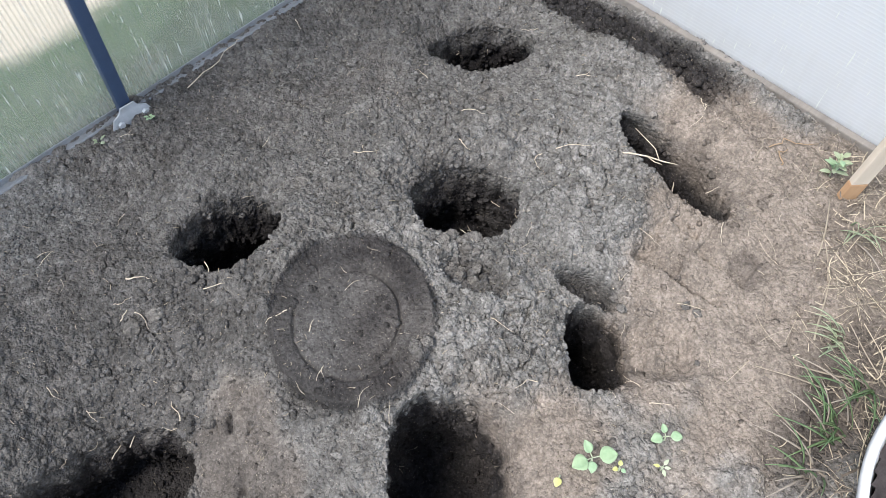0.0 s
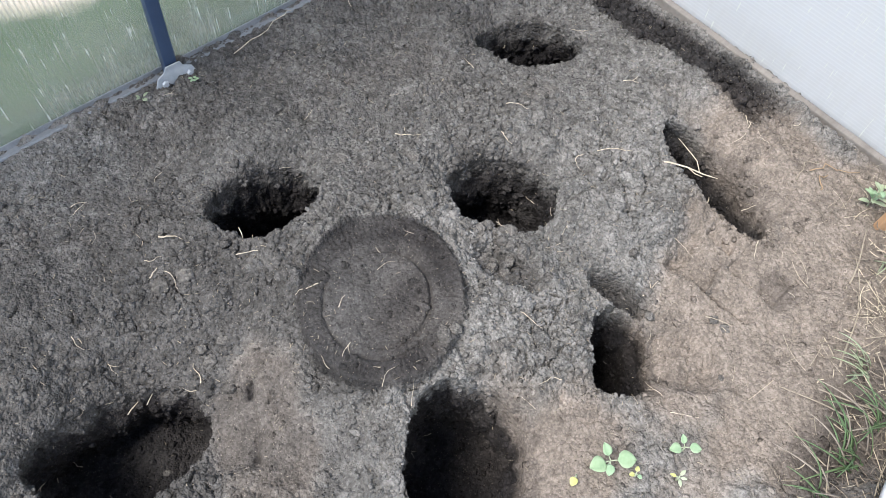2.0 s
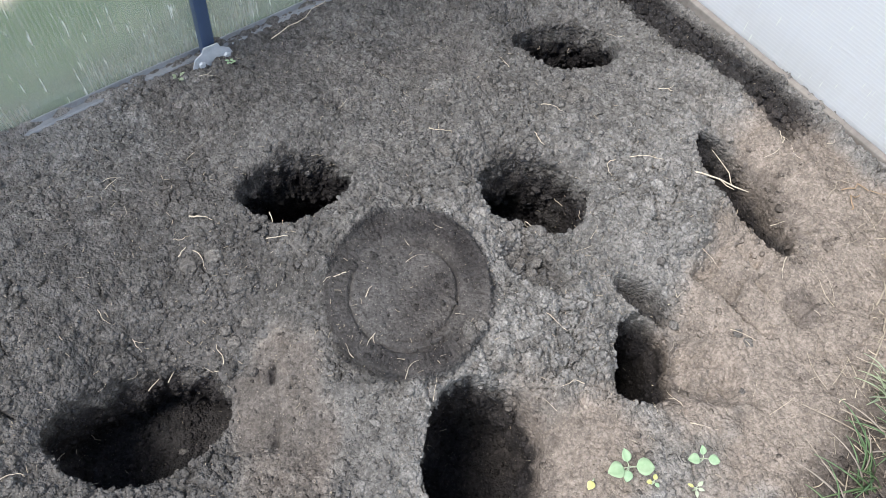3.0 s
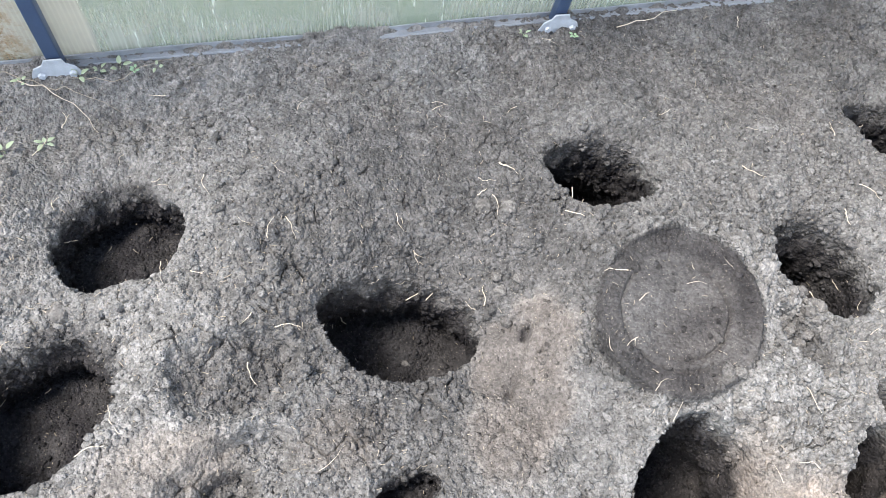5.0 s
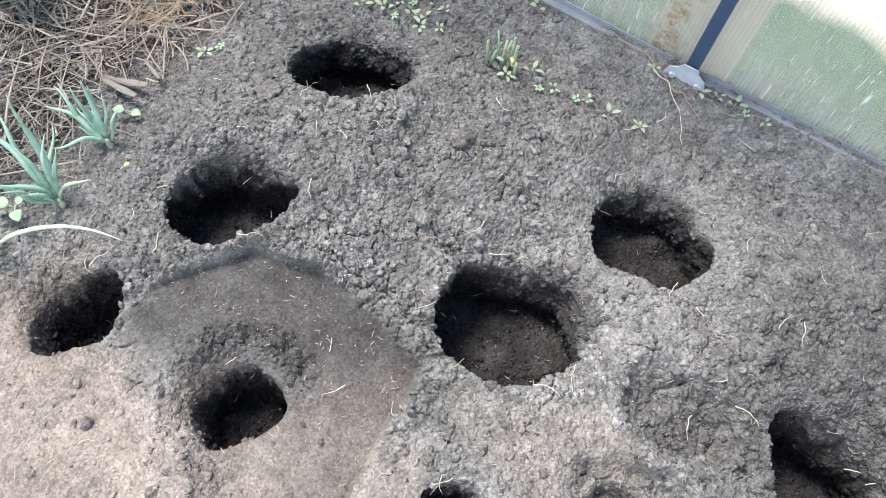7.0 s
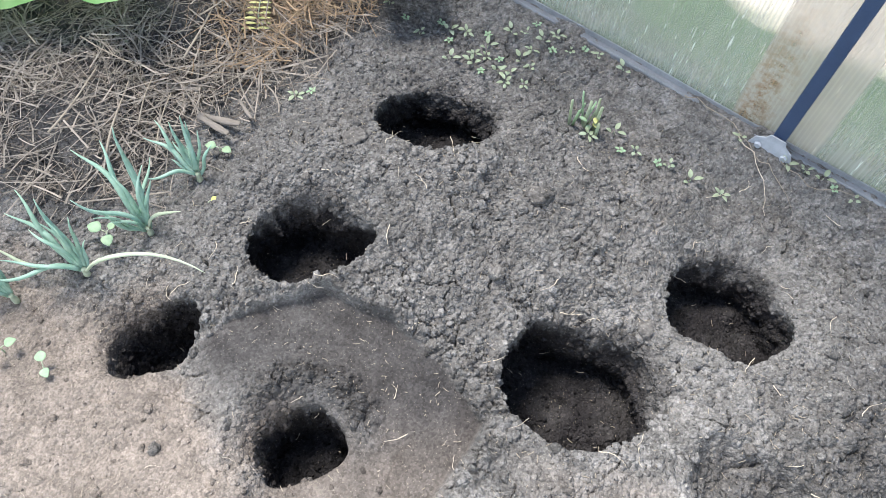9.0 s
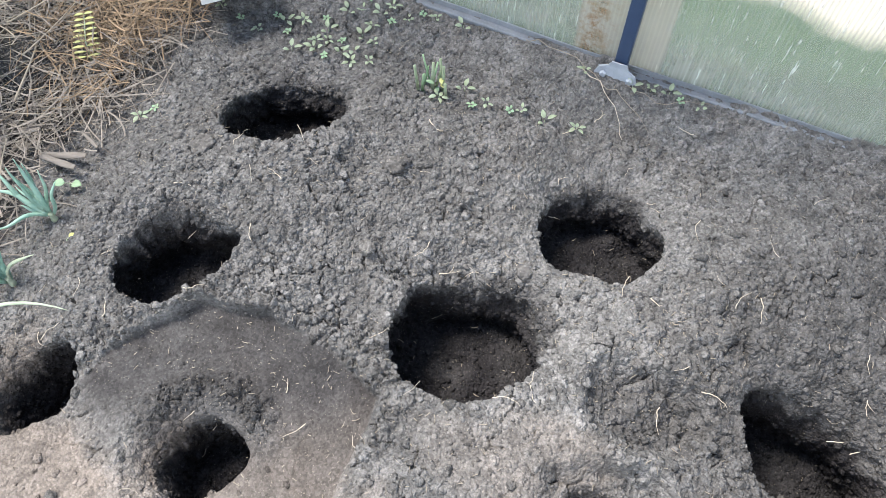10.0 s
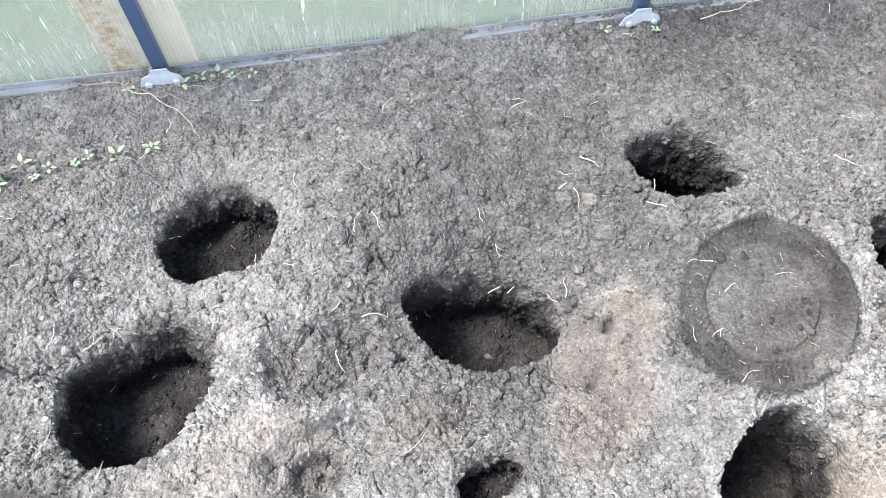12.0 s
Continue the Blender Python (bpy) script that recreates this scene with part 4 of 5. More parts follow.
def build_clods():
    named = ((-1.388, 0.661, 0.012), (-1.329, 0.658, 0.019), (0.029, 0.771, 0.017), (-0.011, 0.786, 0.019), (0.371, 0.790, 0.016), (0.774, 0.682, 0.015), (0.478, 0.512, 0.012), (0.512, 0.513, 0.013),
             (-0.020, 0.653, 0.011), (-0.730, 0.704, 0.021), (-0.981, 0.611, 0.014), (-1.006, 0.773, 0.020), (0.790, 0.665, 0.011), (0.760, 0.700, 0.010), (0.495, 0.490, 0.010), (0.47, 0.535, 0.009),
             (-1.03, 0.178, 0.009), (0.455, 0.50, 0.011), (-0.18, 0.59, 0.012))
    rng = random.Random(12)
    places = list(named)
    # drifts of broken lumps below two of the holes and along a bank
    for cx, cy, wide, count in ((0.470, 0.475, 0.022, 16), (0.455, 0.430, 0.018, 8), (0.775, 0.685, 0.022, 10), (0.30, 0.345, 0.03, 8), (-0.02, 0.60, 0.025, 2)):
        for _ in range(count):
            places.append((cx + rng.gauss(0, wide), cy + rng.gauss(0, wide), rng.uniform(0.006, 0.013)))
    while len(places) < 118:
        x, y = rng.uniform(-1.7, 1.16), rng.uniform(-0.15, 1.15)
        if hole_share(np.array([x]), np.array([y]), 1.1)[0] or math.hypot(x - RING[0], y - RING[1]) < 0.15 or math.hypot(x - PLATE[0], y - PLATE[1]) < 0.22:
            continue
        places.append((x, y, rng.uniform(0.005, 0.011)))
    z = surface([p[:2] for p in places])
    first = []
    for k, (x, y, r) in enumerate(places):
        m = Matrix.LocRotScale((x, y, z[k] - 0.05 * r), Euler((0, 0, rng.uniform(0, 6.28))), (r / 0.012,) * 3)
        if k < 6:
            ob = finish("soil_clod", clod_shape(k + 1), CLOD)
            ob.matrix_basis = m
            first.append(ob)
            tagged(ob, "dry grey lump of crumbly soil on the bed", "clod", "clods on the bed")
        else:
            ob = first[k % 6].copy()
            scene.collection.objects.link(ob)
            ob.matrix_basis = m
            # clods in the trough take the darker copy, as they lie in shade
            if x > 1.085:
                ob.data = shaded_shapes[k % 3]
                ob["label"] = "soil clod in the trough by the end wall, coloured as in shade"


def shaded_shape(seed):
    ob = finish("soil_clod", clod_shape(seed), SHADED_CLOD)
    data = ob.data
    bpy.data.objects.remove(ob)
    return data


# darker copy of the clod soil, with the trough's shade painted in
SHADED_CLOD = plain_material("shaded_clod", (0.060, 0.054, 0.050), (0.150, 0.140, 0.130), 40, 0.95, 0.0, 0.5, 0.002, 0.1)
shaded_shapes = [shaded_shape(seed) for seed in (11, 12, 13)]
build_clods()


# ---- roots and dry stems ----
ROOTS_EAST = (
    (0.143, 0.777, 0.121, 0.734), (0.129, 0.816, 0.157, 0.791), (-0.059, 1.011, -0.031, 1.020), (-0.145, 0.749, -0.146, 0.707), (-0.142, 0.656, -0.089, 0.674), (-0.167, 0.810, -0.164, 0.764),
    (-0.172, 0.667, -0.102, 0.675), (-0.069, 1.029, -0.027, 1.014), (0.507, 0.424, 0.563, 0.409), (0.109, 0.725, 0.163, 0.668), (1.048, 0.374, 0.984, 0.364), (0.725, 0.336, 0.731, 0.250),
    (0.492, 0.084, 0.530, 0.044), (0.712, 0.132, 0.720, 0.100), (0.757, 0.506, 0.830, 0.425), (0.182, 0.540, 0.200, 0.548), (0.60, 0.47, 0.625, 0.50), (0.70, 0.70, 0.72, 0.66), (0.93, 0.60, 0.955, 0.57), (0.40, 0.36, 0.41, 0.31),
)
ROOTS_WEST = (
    (-0.401, 0.614, -0.360, 0.601), (-0.604, 0.815, -0.545, 0.793), (-0.317, 0.614, -0.302, 0.635), (-0.687, 0.524, -0.677, 0.488), (-0.643, 0.500, -0.625, 0.477), (-0.788, 0.496, -0.756, 0.497),
    (-0.941, 0.524, -0.894, 0.503), (-0.913, 0.468, -0.884, 0.502), (-0.699, 0.520, -0.678, 0.462), (-0.665, 0.547, -0.656, 0.582), (-1.229, 0.864, -1.214, 0.906), (-0.45, 0.57, -0.44, 0.53),
    (-0.40, 0.33, -0.33, 0.40), (-0.86, 0.64, -0.83, 0.66), (-1.16, 0.55, -1.14, 0.52), (-1.33, 0.57, -1.29, 0.575), (-1.20, 0.41, -1.17, 0.43), (-0.93, 0.31, -0.95, 0.28), (-0.52, 0.73, -0.49, 0.72), (-0.36, 0.80, -0.35, 0.76),
)


def root_mesh(rng, length, thick, branch):
    bm = bmesh.new()
    steps = 9
    pts, heading = [Vector((0, 0, 0))], 0.0
    for _ in range(steps):
        heading += rng.gauss(0, 0.26)
        pts.append(pts[-1] + Vector((math.cos(heading), math.sin(heading), rng.gauss(0, 0.25))) * length / steps)
    lift = pts[-1] - pts[0]
    turn = Matrix.Rotation(-math.atan2(lift.y, lift.x), 3, "Z")
    pts = [turn @ p - Vector((lift.length / 2, 0, 0)) for p in pts]
    pts = [Vector((p.x, p.y, min(max(p.z, -0.002), 0.010))) for p in pts]
    tube(bm, pts, [thick * (1 - 0.75 * k / steps) for k in range(steps + 1)], 5)
    if branch:
        a = pts[4]
        tube(bm, [a, a + Vector((0.15, 0.12, 0.03)) * length, a + Vector((0.25, 0.3, 0.02)) * length], [thick * 0.6, thick * 0.45, thick * 0.2], 5)
    return bm


def build_roots():
    rng = random.Random(21)
    spots = [((a + c) / 2, (b + d) / 2, math.hypot(c - a, d - b), math.atan2(d - b, c - a), 0.0009) for a, b, c, d in ROOTS_EAST + ROOTS_WEST]
    for cx, cy, hl, hw, turn, *rest in HOLES:
        for _ in range(7):
            a = rng.uniform(0, 6.28)
            k = rng.uniform(0.45, 1.2)
            u, v = hl * k * math.cos(a), hw * k * math.sin(a)
            c, s = math.cos(radians(turn)), math.sin(radians(turn))
            spots.append((cx + u * c - v * s, cy + u * s + v * c, rng.uniform(0.016, 0.042), rng.uniform(0, 6.28), 0.0008))
    while len(spots) < 250:
        x, y = rng.uniform(-1.7, 1.15), rng.uniform(-0.1, 1.17)
        if not hole_share(np.array([x]), np.array([y]), 1.0)[0]:
            spots.append((x, y, rng.uniform(0.012, 0.045), rng.uniform(0, 6.28), rng.uniform(0.0005, 0.0009)))
    at = laid([p[:2] for p in spots])
    patterns = []
    for k, (x, y, length, angle, thick) in enumerate(spots):
        if k < 40:
            ob = finish("root", root_mesh(rng, length * 1.12, thick, k % 5 == 3), ROOT)
            patterns.append((ob, length))
            tagged(ob, "thin pale dry root lying on the soil", "root", "loose roots")
            size = 1.0
        else:
            source, base = patterns[(k * 7) % 40]
            ob = source.copy()
            scene.collection.objects.link(ob)
            size = length / base
        ob.matrix_basis = Matrix.LocRotScale(Vector(at[k]) + Vector((0, 0, 0.0035)), Euler((0, rng.gauss(0, 0.10), angle)), (size, size, size))


build_roots()


def ground_line(points, lift=0.006):
    z = surface(points)
    return [Vector((x, y, z[k] + lift)) for k, (x, y) in enumerate(points)]


def dry_stem(name, points, thick, label, category, lift=0.006, material=None):
    fine = []
    for (ax, ay), (bx, by) in zip(points, points[1:]):
        for t in (0, 0.34, 0.67):
            fine.append((ax + (bx - ax) * t + 0.004 * math.sin(37 * (ax + t)), ay + (by - ay) * t + 0.004 * math.cos(31 * (ay + t))))
    fine.append(points[-1])
    line = ground_line(fine, lift)
    bm = tube(bmesh.new(), line, [thick * (1 - 0.6 * k / len(line)) for k in range(len(line))], 6)
    return tagged(finish(name, bm, material or ROOT), label, category)


dry_stem("dry_vine", ((-0.924, 1.188), (-0.900, 1.200), (-0.819, 1.185), (-0.748, 1.150), (-0.700, 1.140), (-0.630, 1.105)), 0.0011, "long dry brown vine lying by the foot of the post", "vine", 0.008, CHAFF)
dry_stem("dry_vine", ((-0.800, 1.165), (-0.735, 1.140), (-0.690, 1.105), (-0.670, 1.060)), 0.0010, "curved dry vine below the post", "vine", 0.008, ROOT)
dry_stem("dry_vine", ((-0.70, 1.165), (-0.64, 1.150), (-0.58, 1.170), (-0.53, 1.185)), 0.0008, "thin dry vine beside the base rail", "vine", 0.008, CHAFF)
dry_stem("dry_vine", ((0.365, 1.160), (0.437, 1.170), (0.502, 1.185), (0.530, 1.19)), 0.0010, "thin pale dry vine beside the base rail", "vine", 0.010, ROOT)


def build_long_root():
    """A thick pale root that sticks out over the edge of a hole and forks."""
    z = ground_z(0.845, 0.405)
    bm = tube(bmesh.new(), [(0.828, 0.445, z - 0.010), (0.845, 0.405, z + 0.008), (0.856, 0.374, z + 0.016), (0.868, 0.347, z + 0.014), (0.878, 0.322, z + 0.018)], [0.0015, 0.0016, 0.0015, 0.0012, 0.0007], 7)
    tube(bm, [(0.865, 0.352, z + 0.014), (0.878, 0.372, z + 0.020), (0.880, 0.392, z + 0.024), (0.890, 0.428, z + 0.022)], [0.0011, 0.0009, 0.0008, 0.0005], 6)
    tube(bm, [(0.856, 0.374, z + 0.016), (0.850, 0.355, z + 0.022), (0.852, 0.340, z + 0.026)], [0.0011, 0.0009, 0.0005], 5)
    tagged(finish("long_root", bm, ROOT), "long pale forked root sticking out over a hole's edge", "root")


build_long_root()


# ---- straw mulch ----
OLD_STRAW = plain_material("old_straw", (0.10, 0.085, 0.075), (0.26, 0.225, 0.19), 25, 0.85, 0.0, 0.2, 0.0005, 0.15, (1, 1, 1), 0.9)


PALE_STRAW = plain_material("pale_straw", (0.38, 0.33, 0.25), (0.60, 0.54, 0.43), 25, 0.75, 0.0, 0.2, 0.0005, 0.2, (1, 1, 1), 0.5)


def straw_bundle(name, count, seed, material, area, label, kind, long, lift, thick=1.0):
    rng = np.random.RandomState(seed)
    x, y = area(rng, count)
    z = surface(np.stack((x, y), 1))
    n = len(x)
    length = long[0] + (long[1] - long[0]) * rng.rand(n) ** 2
    width = (0.0004 + 0.0014 * rng.rand(n) ** 3) * thick
    a = rng.uniform(0, 2 * math.pi, n)
    height = lift * rng.rand(n)
    rise = rng.normal(0, 0.13, n)
    bend = rng.normal(0, 0.22, n) * length
    sag = rng.normal(0, 0.10, n) * length
    d = np.stack((np.cos(a), np.sin(a), rise), 1)
    side = np.stack((-np.sin(a), np.cos(a), 0 * a), 1)
    rows = []
    for t in (-0.5, -0.25, 0.0, 0.25, 0.5):
        mid = np.stack((x, y, z + 0.003 + height), 1) + d * (t * length)[:, None] + side * (bend * (0.25 - t * t))[:, None]
        mid[:, 2] += sag * (0.25 - t * t)
        mid[:, 2] = np.maximum(mid[:, 2], z - 0.004)
        up = np.array((0, 0, 1.0)) * width[:, None] * 0.9
        rows += [mid - side * width[:, None], mid + up, mid + side * width[:, None]]
    verts = np.stack(rows, 1)
    quads = np.array([(3 * r + c, 3 * r + 3 + c, 3 * r + 4 + c, 3 * r + 1 + c) for r in range(4) for c in range(2)])
    data = quick_mesh(name, verts.reshape(-1, 3), (quads[None] + (np.arange(n) * 15)[:, None, None]).reshape(-1, 4), material)
    return tagged(new(name, data), label, "straw", kind=kind)


def mulch_area(rng, count):
    x, y = rng.uniform(-2.28, -1.50, count), rng.uniform(0.16, 1.19, count)
    edge = -1.585 + 0.035 * soft_noise(x, y, 0.13, 421) + 0.03 * soft_noise(x, y, 0.04, 422) - 0.22 * smoothstep(0.36, 0.14, y) - 0.06 * smoothstep(0.95, 1.1, y)
    keep = rng.rand(count) < 0.03 + smoothstep(0.03, -0.06, x - edge) * (0.25 + 0.75 * smoothstep(-0.5, 0.2, soft_noise(x, y, 0.09, 423)))
    keep &= x < edge + 0.06
    return x[keep], y[keep]


def fresh_area(rng, count):
    x, y = rng.normal(-1.68, 0.085, count), rng.normal(0.90, 0.10, count)
    keep = (x < -1.585 + 0.04 * soft_noise(x, y, 0.1, 431)) & (y < 1.17)
    return x[keep], y[keep]


def east_area(rng, count):
    x, y = rng.uniform(0.55, 1.17, count), rng.uniform(-0.30, 0.16, count)
    keep = rng.rand(count) < smoothstep(0.10, -0.12, y - 0.55 * (x - 0.85) + 0.05 * soft_noise(x, y, 0.1, 441)) + 0.02
    return x[keep], y[keep]


straw_bundle("straw_mulch", 11000, 31, STRAW, mulch_area, "thick layer of old grey-brown straw mulch", "stuff", (0.02, 0.18), 0.032)
straw_bundle("straw_litter", 9000, 34, OLD_STRAW, mulch_area, "fine dark rotted straw between the mulch stems", "stuff", (0.010, 0.05), 0.018)
straw_bundle("straw_mulch", 1300, 32, FRESH_STRAW, fresh_area, "tuft of fresher orange-brown straw on the mulch", "stuff", (0.03, 0.15), 0.050)
straw_bundle("dry_grass", 2600, 33, OLD_STRAW, east_area, "dry grass litter by the path edge", "stuff", (0.008, 0.055), 0.012)
straw_bundle("pale_straw", 1300, 35, PALE_STRAW, east_area, "pale dry straw strewn by the path edge", "stuff", (0.010, 0.085), 0.014, 0.6)


def build_stalks():
    """Longer single stalks that lie on top."""
    rng = random.Random(41)
    spots = [(rng.uniform(-2.15, -1.62), rng.uniform(0.28, 1.0), rng.uniform(0.10, 0.22), rng.uniform(0, 3.14), 0.045) for _ in range(24)]
    spots += [(0.68, -0.05, 0.11, 1.9, 0.010), (0.74, -0.10, 0.15, 2.2, 0.014), (0.62, -0.08, 0.09, 1.4, 0.010), (0.83, -0.02, 0.14, 0.4, 0.012), (0.92, 0.03, 0.10, 0.7, 0.012), (0.97, 0.06, 0.13, 0.3, 0.014), (0.60, -0.14, 0.10, 0.6, 0.012), (0.80, -0.12, 0.12, 1.2, 0.014), (0.88, -0.07, 0.10, 2.6, 0.012)]
    z = surface([p[:2] for p in spots])
    first = []
    for k, (x, y, length, angle, lift) in enumerate(spots):
        m = Matrix.LocRotScale((x, y, z[k] + lift), Euler((0, rng.gauss(0, 0.10), angle)), (length / 0.15,) * 3)
        if k < 5:
            pts = [Vector((0.15 * (float(t) - 0.5), 0.006 * math.sin(3 * t + k), 0.004 * math.sin(2.6 * t + 2 * k))) for t in np.linspace(0, 1, 8)]
            ob = finish("straw_stalk", tube(bmesh.new(), pts, [0.0020 - 0.0008 * float(t) for t in np.linspace(0, 1, 8)], 6, 0.7), CHAFF)
            tagged(ob, "long pale straw stalk lying loose", "straw", "straw stalks")
            first.append(ob)
        else:
            ob = first[k % 5].copy()
            scene.collection.objects.link(ob)
        ob.matrix_basis = m


build_stalks()


def build_chip(x, y, angle, length, width):
    bm = bmesh.new()
    for k, t in enumerate(np.linspace(-0.5, 0.5, 7)):
        w = width * (1 - 0.7 * abs(t) ** 1.5) * (1 + 0.15 * math.sin(9 * t))
        for s in (-1, 1):
            for h in (0, 0.003):
                bm.verts.new((t * length, s * w / 2, h + 0.012 * t * t))
    bm.verts.ensure_lookup_table()
    for k in range(6):
        i = 4 * k
        for a, b in ((0, 1), (1, 3), (3, 2), (2, 0)):
            bm.faces.new([bm.verts[j] for j in (i + a, i + b, i + 4 + b, i + 4 + a)])
    bm.faces.new([bm.verts[j] for j in (0, 1, 3, 2)])
    bm.faces.new([bm.verts[j] for j in (24, 26, 27, 25)])
    ob = finish("wood_chip", bm, CHIP)
    ob.matrix_basis = pose(x, y, ground_z(x, y) + 0.022, 6, -5, angle)
    tagged(ob, "split grey-brown piece of dry reed on the mulch", "wood chip", "wood chips")


CHIP = plain_material("chip", (0.15, 0.135, 0.12), (0.28, 0.255, 0.23), 30, 0.8, 0.0, 0.4, 0.001, 0.2, (0.2, 1, 1))
build_chip(-1.585, 0.560, 20, 0.085, 0.013)
build_chip(-1.580, 0.540, 2, 0.080, 0.012)
build_chip(-1.570, 0.610, -20, 0.06, 0.007)
build_chip(-1.70, 0.575, 28, 0.07, 0.014)


# ---- plants ----
def blade_mesh(length, width, shape, cup=0.15, arch=0.2, notch=0.0):
    """A leaf along +x from its base, with thickness; shape is the place of its widest point."""
    bm = bmesh.new()
    nu, nv = 8, 4
    grid = []
    for i in range(nu + 1):
        t = i / nu
        w = width / 2 * (math.sin(math.pi * t ** shape) ** 0.75 if 0 < t < 1 else 0.02)
        row = []
        for j in range(-nv // 2, nv // 2 + 1):
            s = j / (nv / 2)
            back = notch * length * (1 - abs(s)) ** 2 * t ** 4
            row.append(bm.verts.new((length * t - back, w * s, cup * w * s * s + arch * length * (t - t * t) - 0.12 * length * t * t)))
        grid.append(row)
    for a, b in zip(grid, grid[1:]):
        for k in range(nv):
            bm.faces.new((a[k], b[k], b[k + 1], a[k + 1]))
    bmesh.ops.remove_doubles(bm, verts=bm.verts[:], dist=0.00002)
    made = bmesh.ops.extrude_face_region(bm, geom=bm.faces[:])
    bmesh.ops.translate(bm, vec=(0, 0, 0.0006), verts=[v for v in made["geom"] if isinstance(v, bmesh.types.BMVert)])
    return bm


def seedling(x, y, height, leaves, label, category="seedling"):
    """leaves: angle, length, width, tilt, material."""
    plant = new("seedling")
    plant.matrix_basis = pose(x, y, ground_z(x, y))
    top = Vector((0.002, 0.001, height))
    part("stem", tube(bmesh.new(), [(0, 0, -0.006), (0.001, 0, height * 0.6), top], [0.0016, 0.0013, 0.0011], 6), PALE_LEAF, plant)
    for angle, length, width, tilt, material in leaves:
        a, length, width = radians(angle), length * 0.74, width * 0.74
        tip = top + Vector((math.cos(a), math.sin(a), 0.4)) * length * 0.35
        leaf = part("leaf", blade_mesh(length, width, 0.8, 0.2, 0.15, 0.16), material, plant)
        leaf.matrix_basis = Matrix.Translation(tip) @ pose(0, 0, 0, 0, -tilt, angle)
        part("leaf_stalk", tube(bmesh.new(), [top, (top + tip) / 2 + Vector((0, 0, 0.001)), tip], [0.0010, 0.0008, 0.0007], 5), PALE_LEAF, plant)
    return tagged(plant, label, category)


SP = "young seedling with round pale green leaves in bare soil"
seedling(0.350, 0.093, 0.022, ((160, 0.036, 0.034, 8, SPROUT_LEAF), (-40, 0.038, 0.036, 10, SPROUT_LEAF), (70, 0.028, 0.020, 28, SPROUT_LEAF), (215, 0.024, 0.020, 5, SPROUT_LEAF)), "young seedling with four broad pale green leaves")
seedling(0.460, 0.034, 0.020, ((150, 0.026, 0.023, 6, SPROUT_LEAF), (-50, 0.025, 0.022, 6, SPROUT_LEAF), (60, 0.020, 0.014, 35, SPROUT_LEAF)), SP)
seedling(0.300, 0.112, 0.008, ((200, 0.020, 0.017, 4, YELLOW_LEAF),), "small yellow fallen seed leaf on the soil")
seedling(0.372, 0.055, 0.010, ((30, 0.012, 0.010, 10, YELLOW_LEAF), (150, 0.012, 0.010, 10, YELLOW_LEAF), (270, 0.011, 0.009, 12, SPROUT_LEAF)), "tiny yellow-green weed seedling")
seedling(0.420, 0.010, 0.012, ((0, 0.016, 0.008, 10, PALE_LEAF), (120, 0.014, 0.007, 12, YELLOW_LEAF), (230, 0.015, 0.008, 12, PALE_LEAF), (300, 0.013, 0.007, 25, PALE_LEAF)), "wilted pale weed seedling")
seedling(-1.529, 0.022, 0.018, ((70, 0.026, 0.022, 8, SPROUT_LEAF), (-60, 0.022, 0.018, 8, PALE_LEAF)), SP)
seedling(-1.448, 0.044, 0.018, ((150, 0.026, 0.024, 6, SPROUT_LEAF), (-20, 0.024, 0.020, 8, SPROUT_LEAF)), SP)
seedling(-1.470, -0.045, 0.010, ((40, 0.016, 0.012, 8, YELLOW_LEAF), (200, 0.014, 0.011, 8, PALE_LEAF)), "small wilted seedling in the bare soil")
seedling(-1.536, 0.510, 0.018, ((210, 0.027, 0.024, 8, SPROUT_LEAF), (10, 0.026, 0.022, 10, SPROUT_LEAF)), "young seedling with two round leaves beside an onion")
seedling(-1.470, 0.417, 0.004, ((60, 0.018, 0.016, 4, YELLOW_LEAF),), "small yellow-green seed leaf on the soil")
seedling(-1.552, 0.262, 0.030, ((200, 0.034, 0.030, 10, SPROUT_LEAF), (-30, 0.032, 0.028, 8, SPROUT_LEAF), (90, 0.022, 0.018, 15, SPROUT_LEAF)), "young seedling with broad leaves among the onions")


